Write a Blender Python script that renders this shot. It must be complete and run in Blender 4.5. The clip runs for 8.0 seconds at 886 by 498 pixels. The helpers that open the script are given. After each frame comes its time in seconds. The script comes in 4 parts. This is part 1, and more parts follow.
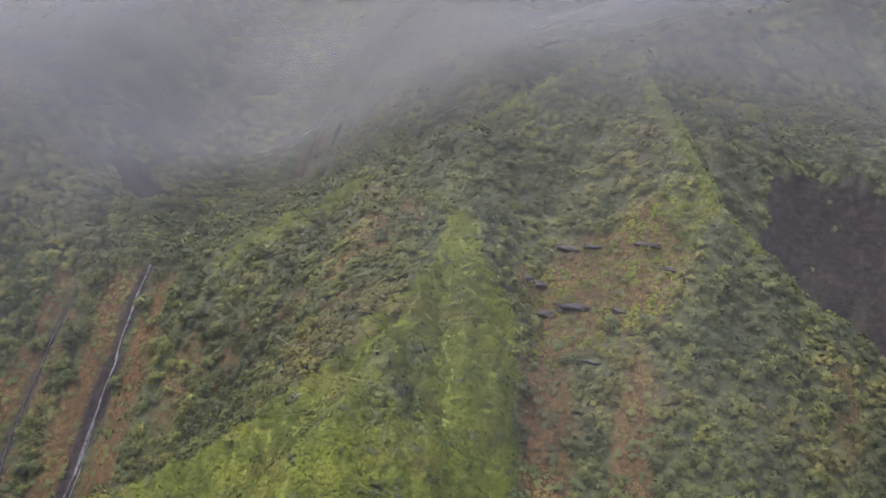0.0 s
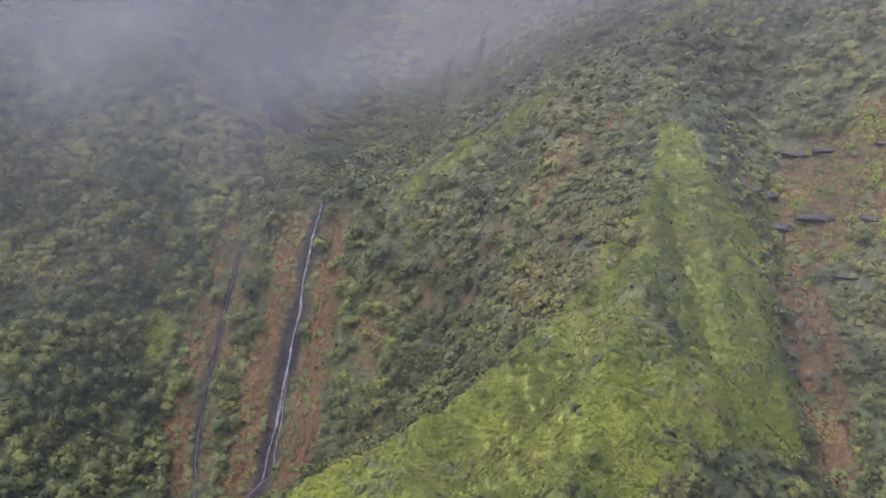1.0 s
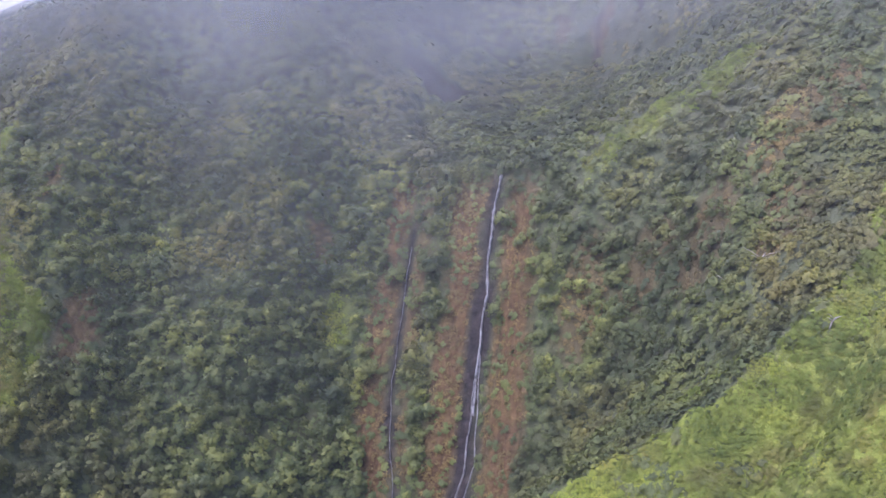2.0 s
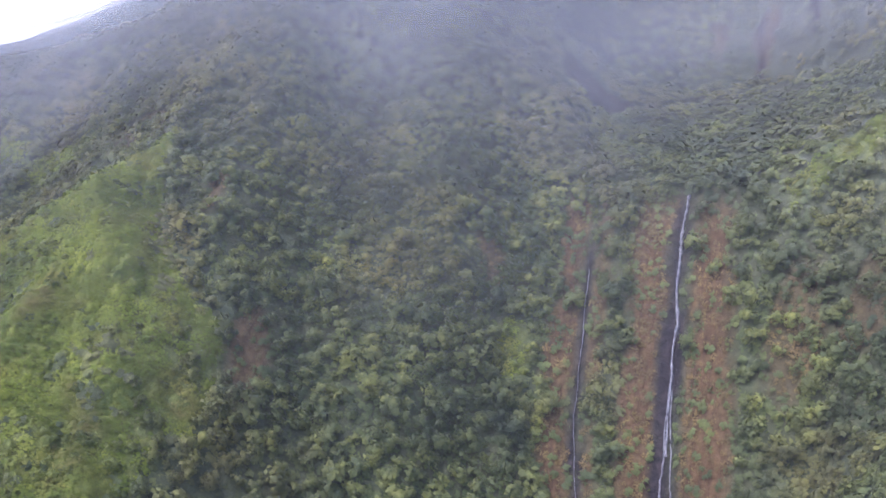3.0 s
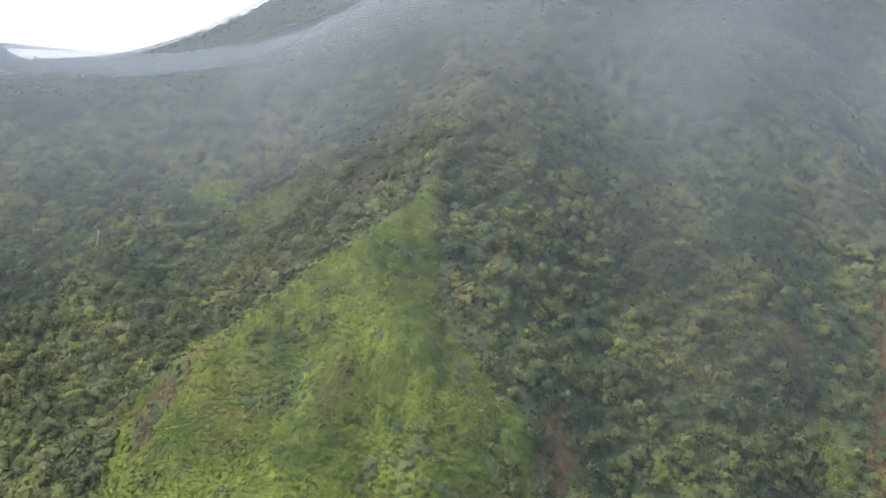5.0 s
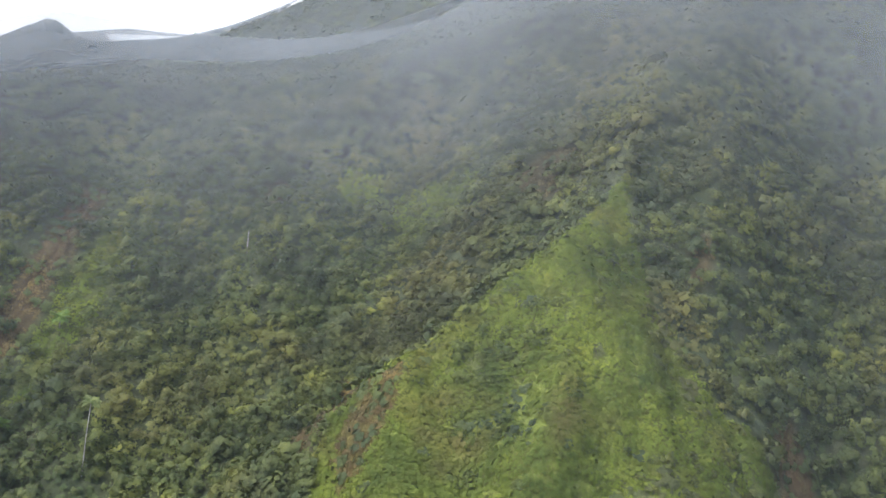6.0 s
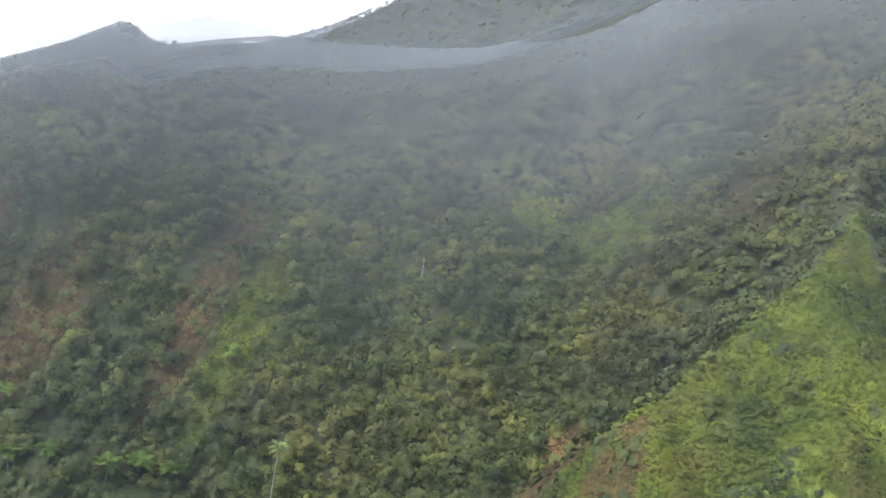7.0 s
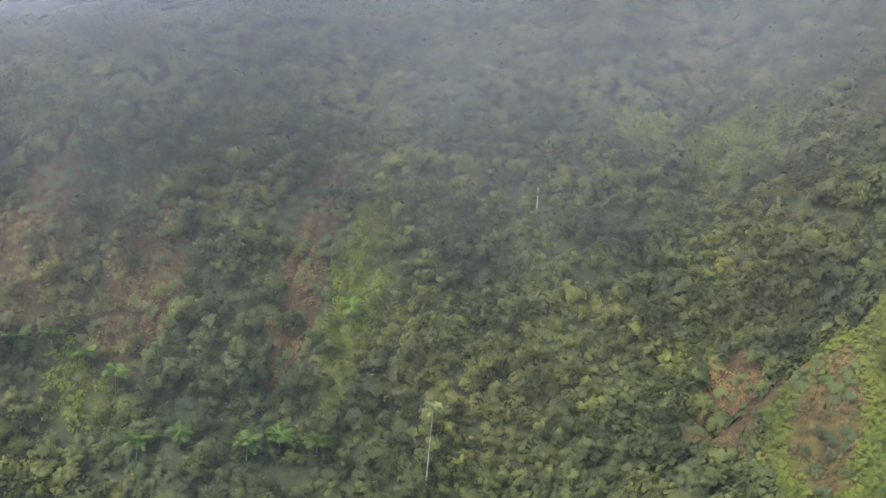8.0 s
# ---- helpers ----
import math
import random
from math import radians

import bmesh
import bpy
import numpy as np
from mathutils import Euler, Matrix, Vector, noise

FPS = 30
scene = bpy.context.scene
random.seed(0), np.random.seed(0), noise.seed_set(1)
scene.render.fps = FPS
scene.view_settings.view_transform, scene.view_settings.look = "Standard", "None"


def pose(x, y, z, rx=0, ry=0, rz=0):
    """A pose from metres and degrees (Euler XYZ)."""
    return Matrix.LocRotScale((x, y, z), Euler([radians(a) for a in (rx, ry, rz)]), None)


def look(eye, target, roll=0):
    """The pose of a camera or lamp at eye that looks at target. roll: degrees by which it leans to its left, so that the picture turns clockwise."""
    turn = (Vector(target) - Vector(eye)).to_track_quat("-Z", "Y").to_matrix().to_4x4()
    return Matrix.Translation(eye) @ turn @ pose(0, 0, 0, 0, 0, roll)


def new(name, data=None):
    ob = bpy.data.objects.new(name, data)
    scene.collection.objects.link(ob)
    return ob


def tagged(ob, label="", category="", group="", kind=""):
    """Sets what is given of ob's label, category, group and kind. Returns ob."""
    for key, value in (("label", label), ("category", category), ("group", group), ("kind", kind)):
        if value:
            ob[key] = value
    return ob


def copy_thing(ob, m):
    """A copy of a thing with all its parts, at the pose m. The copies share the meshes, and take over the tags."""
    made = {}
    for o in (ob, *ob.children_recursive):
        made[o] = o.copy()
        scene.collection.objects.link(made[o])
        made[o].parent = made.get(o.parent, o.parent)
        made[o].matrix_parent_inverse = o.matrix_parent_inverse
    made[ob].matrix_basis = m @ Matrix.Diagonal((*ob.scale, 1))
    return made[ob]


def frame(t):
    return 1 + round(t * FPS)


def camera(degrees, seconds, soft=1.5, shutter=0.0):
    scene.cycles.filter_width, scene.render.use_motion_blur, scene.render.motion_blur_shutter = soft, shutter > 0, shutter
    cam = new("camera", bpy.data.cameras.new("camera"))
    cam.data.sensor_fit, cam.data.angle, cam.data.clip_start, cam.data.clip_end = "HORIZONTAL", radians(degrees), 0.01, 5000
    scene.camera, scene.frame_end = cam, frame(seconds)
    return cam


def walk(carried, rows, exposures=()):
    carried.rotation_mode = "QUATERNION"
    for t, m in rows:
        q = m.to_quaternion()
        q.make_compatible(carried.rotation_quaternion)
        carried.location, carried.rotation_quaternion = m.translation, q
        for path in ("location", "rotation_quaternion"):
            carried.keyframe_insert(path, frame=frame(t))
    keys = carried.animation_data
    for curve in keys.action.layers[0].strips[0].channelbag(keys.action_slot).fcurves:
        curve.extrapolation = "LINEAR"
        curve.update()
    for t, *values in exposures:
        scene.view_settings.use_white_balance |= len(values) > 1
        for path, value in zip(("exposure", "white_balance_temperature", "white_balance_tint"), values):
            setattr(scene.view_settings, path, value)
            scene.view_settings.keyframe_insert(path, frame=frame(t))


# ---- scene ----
cam = camera(47.4, 8.0, soft=1.6)
EXPOSURE = 1.42
METRES, EYE, TILT, LEAN, TURN = 300.0, 150.0, 5.0, -10.0, 0.0
ROWS = [
    (0.0, 0.0, 0.0, 0.0, -0.0, 0.0, -0.0),
    (0.5, -0.0588, 0.0265, 0.0073, 1.68, -2.39, 2.01),
    (1.0, -0.1174, 0.0527, 0.0146, 3.1, -4.93, 4.4),
    (1.5, -0.1759, 0.0786, 0.0217, 4.7, -6.96, 6.03),
    (3.0, -0.3465, 0.147, 0.0508, 8.69, -6.4, 5.61),
    (3.5, -0.4029, 0.1684, 0.0626, 9.43, -5.23, 3.93),
    (4.0, -0.4588, 0.1888, 0.075, 8.98, -5.1, 2.98),
    (5.5, -0.6318, 0.2463, 0.108, 8.32, -6.21, 3.33),
    (6.0, -0.6908, 0.2649, 0.1174, 9.48, -6.92, 3.57),
    (6.5, -0.7524, 0.2851, 0.126, 10.88, -7.17, 3.07),
    (7.0, -0.8117, 0.3032, 0.1343, 10.74, -6.65, 2.77),
    (7.5, -0.8699, 0.3206, 0.142, 8.72, -8.89, 4.4),
    (8.0, -0.9277, 0.3377, 0.1489, 6.66, -11.9, 6.7),
]
walk(cam, [(t, pose(0, 0, EYE, TILT, LEAN, TURN) @ pose(METRES * x, METRES * y, METRES * z, 90 + pitch, roll, yaw)) for t, x, y, z, yaw, pitch, roll in ROWS],
     exposures=[(0.0, EXPOSURE - 0.14, 6400, 24), (1.5, EXPOSURE + 0.19, 5750, 31), (3.0, EXPOSURE + 0.32, 5500, 32), (3.5, EXPOSURE + 0.28, 5550, 29), (4.0, EXPOSURE + 0.12, 5700, 20), (5.5, EXPOSURE + 0.08, 6050, 11), (7.0, EXPOSURE - 0.07, 6050, 11), (7.5, EXPOSURE - 0.06, 6000, 12), (8.0, EXPOSURE + 0.06, 6050, 15)])

# ---------------------------------------------------------------- sky and sun
SUN_EL, SUN_AZ = radians(56), radians(222)
world = bpy.data.worlds.new("sky")
scene.world = world
world.use_nodes = True
wn = world.node_tree.nodes
sky = wn.new("ShaderNodeTexSky")
sky.sky_type = "NISHITA"
sky.sun_disc = False
sky.sun_elevation, sky.sun_rotation = SUN_EL, SUN_AZ
sky.air_density, sky.dust_density, sky.ozone_density = 1.0, 3.0, 1.0
wn["Background"].inputs["Strength"].default_value = 0.15
world.node_tree.links.new(sky.outputs["Color"], wn["Background"].inputs["Color"])

lamp = bpy.data.lights.new("sun", "SUN")
lamp.energy, lamp.angle, lamp.color = 1.25, radians(28), (1.0, 0.95, 0.86)
sun = new("sun", lamp)
sun_dir = Vector((math.sin(SUN_AZ) * math.cos(SUN_EL), math.cos(SUN_AZ) * math.cos(SUN_EL), math.sin(SUN_EL)))
sun.matrix_world = look(sun_dir * 900, (0, 0, 0))


# ---------------------------------------------------------------- materials
def material(name):
    m = bpy.data.materials.new(name)
    m.use_nodes = True
    return m, m.node_tree.nodes, m.node_tree.links, m.node_tree.nodes["Principled BSDF"]


def noise_node(nodes, links, scale, detail=4.0, rough=0.55, coord=None):
    n = nodes.new("ShaderNodeTexNoise")
    n.inputs["Scale"].default_value, n.inputs["Detail"].default_value, n.inputs["Roughness"].default_value = scale, detail, rough
    if coord is None:
        coord = nodes.new("ShaderNodeNewGeometry").outputs["Position"]
    links.new(coord, n.inputs["Vector"])
    return n.outputs["Fac"]


def ramp_node(nodes, links, fac, stops):
    r = nodes.new("ShaderNodeValToRGB")
    while len(r.color_ramp.elements) < len(stops):
        r.color_ramp.elements.new(0.5)
    for e, (p, c) in zip(r.color_ramp.elements, stops):
        e.position, e.color = p, (*c, 1)
    links.new(fac, r.inputs["Fac"])
    return r.outputs["Color"]


def mix_node(nodes, links, fac, a, b, mode="MIX"):
    m = nodes.new("ShaderNodeMix")
    m.data_type, m.blend_type = "RGBA", mode
    for socket, v in ((m.inputs[0], fac), (m.inputs[6], a), (m.inputs[7], b)):
        if isinstance(v, bpy.types.NodeSocket):
            links.new(v, socket)
        elif isinstance(v, tuple):
            socket.default_value = (*v, 1)
        else:
            socket.default_value = v
    return m.outputs[2]


def math_node(nodes, links, op, a, b):
    m = nodes.new("ShaderNodeMath")
    m.operation = op
    m.use_clamp = False
    for socket, v in ((m.inputs[0], a), (m.inputs[1], b)):
        if isinstance(v, bpy.types.NodeSocket):
            links.new(v, socket)
        else:
            socket.default_value = v
    return m.outputs[0]


def range_node(nodes, links, v, lo, hi, out_lo, out_hi):
    m = nodes.new("ShaderNodeMapRange")
    links.new(v, m.inputs["Value"])
    for k, x in (("From Min", lo), ("From Max", hi), ("To Min", out_lo), ("To Max", out_hi)):
        m.inputs[k].default_value = x
    return m.outputs["Result"]


def haze_sheen(nodes, links, bsdf, dry=0.03, wet=0.1, bare=None):
    """Haze imitated by gloss: a pale sheen grows with height up the mountain, in drifts. dry, wet: its least and most.
    """
    geo = nodes.new("ShaderNodeNewGeometry").outputs["Position"]
    sep = nodes.new("ShaderNodeSeparateXYZ")
    links.new(geo, sep.inputs[0])
    drift = noise_node(nodes, links, 0.012, 2.0)
    h = math_node(nodes, links, "ADD", sep.outputs["Z"], math_node(nodes, links, "MULTIPLY", drift, 70.0))
    w = range_node(nodes, links, h, 165.0, 260.0, dry, wet)
    if bare is not None:
        w = math_node(nodes, links, "MULTIPLY", w, math_node(nodes, links, "SUBTRACT", 1.0, bare))
    links.new(w, bsdf.inputs["Sheen Weight"])
    bsdf.inputs["Sheen Roughness"].default_value = 0.9
    links.new(range_node(nodes, links, h, 165.0, 240.0, 0.15, 0.28), bsdf.inputs["Specular IOR Level"])
    bsdf.inputs["Sheen Tint"].default_value = (1.0, 0.97, 0.95, 1)


def leaf_material(name, stops, patch_scale, tint, tint_amount, drift_scale=0.03, relief=0.5, thinness=0.2):
    m, nodes, links, bsdf = material(name)
    geo = nodes.new("ShaderNodeNewGeometry")
    tree = noise_node(nodes, links, patch_scale, 3.0)
    leaf = math_node(nodes, links, "MULTIPLY", geo.outputs["Random Per Island"], 0.1)
    fac = math_node(nodes, links, "ADD", math_node(nodes, links, "MULTIPLY", tree, 1.05), leaf)
    fac = range_node(nodes, links, fac, 0.14, 0.98, 0.0, 1.0)
    col = ramp_node(nodes, links, fac, stops)
    drift = noise_node(nodes, links, drift_scale, 3.0)
    drift = range_node(nodes, links, drift, 0.5, 0.72, 0.0, tint_amount)
    col = mix_node(nodes, links, drift, col, tint)
    grain = noise_node(nodes, links, 2.6, 3.0, 0.7)
    col = mix_node(nodes, links, 1.0, col, ramp_node(nodes, links, grain, [(0.3, (0.74, 0.76, 0.78)), (0.5, (1.0, 1.0, 1.0)), (0.7, (1.24, 1.23, 1.14))]), "MULTIPLY")
    stand = noise_node(nodes, links, 0.055, 2.0)
    col = mix_node(nodes, links, 1.0, col, ramp_node(nodes, links, stand, [(0.34, (0.6, 0.66, 0.74)), (0.5, (1.0, 1.0, 1.0)), (0.66, (1.4, 1.34, 1.12))]), "MULTIPLY")
    links.new(col, bsdf.inputs["Base Color"])
    bump = nodes.new("ShaderNodeBump")
    bump.inputs["Strength"].default_value, bump.inputs["Distance"].default_value = relief, 0.35
    links.new(grain, bump.inputs["Height"])
    links.new(bump.outputs["Normal"], bsdf.inputs["Normal"])
    bsdf.inputs["Roughness"].default_value = 0.55
    # imitated haze: sheen that pales the leaves higher up
    haze_sheen(nodes, links, bsdf)
    thin = nodes.new("ShaderNodeBsdfTranslucent")
    links.new(mix_node(nodes, links, 0.35, col, (0.16, 0.2, 0.04)), thin.inputs["Color"])
    both = nodes.new("ShaderNodeMixShader")
    both.inputs[0].default_value = thinness
    links.new(bsdf.outputs[0], both.inputs[1])
    links.new(thin.outputs[0], both.inputs[2])
    links.new(both.outputs[0], nodes["Material Output"].inputs["Surface"])
    return m


LEAF = leaf_material("tree_leaf", [(0.0, (0.0165, 0.0265, 0.0125)), (0.3, (0.037, 0.053, 0.018)), (0.6, (0.08, 0.096, 0.022)), (0.85, (0.138, 0.15, 0.027)), (1.0, (0.185, 0.177, 0.035))], 0.17, (0.115, 0.095, 0.024), 0.6)
FERN = leaf_material("fern_frond", [(0.0, (0.055, 0.086, 0.013)), (0.4, (0.105, 0.142, 0.016)), (0.75, (0.155, 0.188, 0.02)), (1.0, (0.22, 0.216, 0.03))], 0.3, (0.14, 0.115, 0.034), 0.75, 0.085, 0.45, 0.42)
SHRUB = leaf_material("shrub_leaf", [(0.0, (0.0235, 0.0362, 0.014)), (0.4, (0.047, 0.065, 0.019)), (0.75, (0.0823, 0.1, 0.024)), (1.0, (0.135, 0.138, 0.032))], 0.1, (0.13, 0.105, 0.03), 0.5)
BUSH = leaf_material("bush_leaf", [(0.0, (0.034, 0.05, 0.009)), (0.4, (0.064, 0.085, 0.013)), (0.75, (0.1, 0.12, 0.017)), (1.0, (0.15, 0.15, 0.025))], 0.12, (0.12, 0.1, 0.03), 0.6)
DRY = leaf_material("dry_fern", [(0.0, (0.05, 0.033, 0.013)), (0.4, (0.1, 0.068, 0.024)), (0.75, (0.138, 0.104, 0.032)), (1.0, (0.158, 0.138, 0.042))], 0.2, (0.1, 0.1, 0.026), 0.6)


def bark_material(name, a, b):
    m, nodes, links, bsdf = material(name)
    col = ramp_node(nodes, links, noise_node(nodes, links, 2.2, 5.0), [(0.3, a), (0.7, b)])
    links.new(col, bsdf.inputs["Base Color"])
    bsdf.inputs["Roughness"].default_value = 0.85
    return m


BARK = bark_material("tree_bark", (0.09, 0.075, 0.06), (0.22, 0.19, 0.16))
PALE = bark_material("bleached_wood", (0.17, 0.155, 0.135), (0.36, 0.335, 0.3))


def ground_material():
    m, nodes, links, bsdf = material("slope_ground")
    fine = noise_node(nodes, links, 0.5, 8.0, 0.65)
    broad = noise_node(nodes, links, 0.05, 4.0)

    def mask(name):
        a = nodes.new("ShaderNodeAttribute")
        a.attribute_name = name
        return a.outputs["Fac"]
    moss = ramp_node(nodes, links, fine, [(0.25, (0.022, 0.032, 0.013)), (0.5, (0.037, 0.05, 0.018)), (0.8, (0.062, 0.073, 0.025))])
    fern = ramp_node(nodes, links, fine, [(0.25, (0.075, 0.1, 0.012)), (0.5, (0.12, 0.15, 0.016)), (0.8, (0.165, 0.185, 0.022))])
    soil = ramp_node(nodes, links, fine, [(0.25, (0.042, 0.026, 0.012)), (0.5, (0.084, 0.054, 0.024)), (0.8, (0.138, 0.1, 0.042))])
    stretch = nodes.new("ShaderNodeVectorMath")
    stretch.operation = "MULTIPLY"
    links.new(nodes.new("ShaderNodeNewGeometry").outputs["Position"], stretch.inputs[0])
    stretch.inputs[1].default_value = (0.9, 0.1, 0.1)
    streak = noise_node(nodes, links, 1.0, 4.0, 0.6, stretch.outputs["Vector"])
    soil = mix_node(nodes, links, 1.0, soil, ramp_node(nodes, links, streak, [(0.32, (0.5, 0.46, 0.46)), (0.5, (0.9, 0.86, 0.84)), (0.68, (1.15, 1.1, 1.05))]), "MULTIPLY")
    rock = ramp_node(nodes, links, fine, [(0.25, (0.006, 0.006, 0.006)), (0.5, (0.017, 0.0145, 0.0145)), (0.8, (0.048, 0.038, 0.034))])
    col = mix_node(nodes, links, mask("fern"), moss, fern)
    col = mix_node(nodes, links, range_node(nodes, links, broad, 0.3, 0.7, 0.0, 0.35), col, (0.06, 0.052, 0.02))
    col = mix_node(nodes, links, mask("soil"), col, soil)
    col = mix_node(nodes, links, mask("rock"), col, rock)
    links.new(col, bsdf.inputs["Base Color"])
    bump = nodes.new("ShaderNodeBump")
    bump.inputs["Strength"].default_value, bump.inputs["Distance"].default_value = 0.8, 0.8
    links.new(fine, bump.inputs["Height"])
    links.new(bump.outputs["Normal"], bsdf.inputs["Normal"])
    bsdf.inputs["Roughness"].default_value = 0.85
    # the same imitated haze on the ground, left off rock and soil
    haze_sheen(nodes, links, bsdf, 0.03, 0.1, math_node(nodes, links, "MAXIMUM", mask("rock"), mask("soil")))
    return m


GROUND = ground_material()


def rock_material():
    m, nodes, links, bsdf = material("wet_basalt")
    n = noise_node(nodes, links, 0.8, 8.0, 0.7)
    col = ramp_node(nodes, links, n, [(0.25, (0.016, 0.015, 0.013)), (0.5, (0.04, 0.036, 0.03)), (0.8, (0.09, 0.078, 0.06))])
    links.new(col, bsdf.inputs["Base Color"])
    bump = nodes.new("ShaderNodeBump")
    bump.inputs["Strength"].default_value, bump.inputs["Distance"].default_value = 1.0, 0.5
    links.new(n, bump.inputs["Height"])
    links.new(bump.outputs["Normal"], bsdf.inputs["Normal"])
    bsdf.inputs["Roughness"].default_value = 0.5
    return m


def water_material():
    m, nodes, links, bsdf = material("falling_water")
    n = noise_node(nodes, links, 0.9, 6.0)
    col = ramp_node(nodes, links, n, [(0.35, (0.05, 0.05, 0.052)), (0.65, (0.2, 0.2, 0.205))])
    links.new(col, bsdf.inputs["Base Color"])
    bsdf.inputs["Roughness"].default_value = 0.4
    return m


ROCK = rock_material()
WATER = water_material()


# ---------------------------------------------------------------- the lie of the land
def lattice(ix, iy, seed):
    h = (ix * 374761393 + iy * 668265263 + seed * 974634777) & 0xFFFFFFFF
    h = ((h ^ (h >> 13)) * 1274126177) & 0xFFFFFFFF
    return ((h ^ (h >> 16)) & 0xFFFF) / 65535.0


def value_noise(x, y, size, seed, octaves=3):
    """Smooth noise from -1 to 1, its largest swells about size metres wide."""
    total, amp, norm = 0.0, 1.0, 0.0
    for k in range(octaves):
        u, v = np.asarray(x, float) / size + 91.7, np.asarray(y, float) / size + 47.3
        iu, iv = np.floor(u).astype(np.int64), np.floor(v).astype(np.int64)
        fu, fv = u - iu, v - iv
        fu, fv = fu * fu * (3 - 2 * fu), fv * fv * (3 - 2 * fv)
        a, b = lattice(iu, iv, seed + k), lattice(iu + 1, iv, seed + k)
        c, d = lattice(iu, iv + 1, seed + k), lattice(iu + 1, iv + 1, seed + k)
        total = total + amp * ((a + (b - a) * fu) * (1 - fv) + (c + (d - c) * fu) * fv)
        norm, amp, size = norm + amp, amp * 0.5, size * 0.5
    return total / norm * 2 - 1


# the wall: where it passes 140 m, its slope, the brow above which it eases, the far mountain's crest
WALL_X = [-700, -420, -365, -329, -290, -255, -225, -193, -177, -160, -128, -108, -86, -62, -44, -25, 5, 22, 50, 66, 85, 300]
WALL_Y = [270, 256, 261, 285, 290, 286.5, 268, 256, 270, 277, 288, 289.5, 283, 268, 255, 235, 200, 213, 209, 224, 236, 240]
WALL_S = [0.9, 1.1, 1.3, 0.95, 1.12, 0.98, 1.0, 1.1, 1.25, 1.35, 1.5, 1.8, 2.3, 1.9, 1.6, 1.2, 0.95, 1.0, 1.2, 2.0, 3.2, 3.0]
BROW_Z = [150, 146, 148, 150, 160, 196, 197, 196, 200, 204, 186, 160, 157, 165, 178, 195, 210, 220, 220, 216, 214, 214]
BROW2_Z = [150, 158, 168, 172, 180, 198, 203, 203, 205, 207, 205, 194, 190, 194, 196, 204, 216, 224, 228, 232, 236, 240]
# the slope of the bench between the two brows: gentle in the hollow behind the falls
MID_S = [0.7, 0.7, 0.7, 0.7, 0.7, 0.7, 0.7, 0.7, 0.7, 0.7, 0.62, 0.55, 0.42, 0.34, 0.36, 0.5, 0.7, 0.7, 0.7, 0.7, 0.7, 0.7]
FAR_X = [-1500, -900, -680, -640, -612, -575, -558, -545, -532, -500, -470, -440, -428, -405, -384, -340, -280, -150, 50, 300, 1500]
FAR_Z = [40, 110, 160, 178, 191, 204, 227, 216, 212, 214, 219, 228, 234, 250, 263, 300, 350, 410, 440, 460, 300]
FAR_Y = 640.0

# spurs: crest points from the top down, then for each side (slope near the crest, its width, slope beyond)
SPURS = {
    "brow": ([(-70, 283, 156), (-61, 277, 161), (-42, 276, 177), (-26, 275, 188.5), (-17, 274, 195), (-5, 272, 206), (10, 271, 218), (26, 274, 230), (41, 280, 242), (70, 296, 260), (110, 315, 285), (260, 370, 350)], (0.5, 30, 1.2), (2.1, 9, 2.4)),
    "fern_nose": ([(0, 266, 206), (-2, 254, 191), (-3, 244, 177), (-5, 234, 165), (-8, 214, 153), (-12, 194, 142), (-19, 178, 129), (-26, 150, 104), (-36, 110, 66), (-50, 70, 25)], (0.7, 14, 0.9), (1.1, 20, 1.4)),
    "fern_arm": ([(0, 266, 206), (-2, 254, 191), (-3, 242, 174), (-6, 230, 164.5), (-12, 221, 155), (-16, 213, 149.5), (-21, 206, 142.5), (-25, 203, 137.5), (-36, 200, 126), (-46, 196, 118), (-66, 192, 104), (-95, 184, 80), (-140, 170, 40)], (0.9, 60, 0.9), (0.4, 30, 1.0)),
    "east_ridge": ([(41, 276, 238), (45, 266, 226), (53, 246, 207), (60, 235, 191), (70, 229, 180), (84, 226, 171), (97, 223, 162), (125, 212, 140), (170, 195, 100)], (1.7, 20, 2.2), (1.45, 40, 1.5)),
    "west_nose": ([(-203, 300, 190), (-209, 285, 171), (-212.5, 272, 157.5), (-215, 256, 146.5), (-216, 237, 130.5), (-218, 212, 113), (-226, 180, 80), (-240, 140, 40)], (0.65, 40, 2.6), (0.8, 20, 1.35)),
    "west_arm": ([(-209, 285, 171), (-212.5, 272, 158), (-219.5, 256, 148.5), (-226.5, 252, 141.5), (-234, 247, 134), (-241, 241.5, 127), (-251, 241, 119), (-262, 238, 108), (-285, 230, 80)], (0.75, 40, 1.3), (1.1, 30, 1.4)),
}


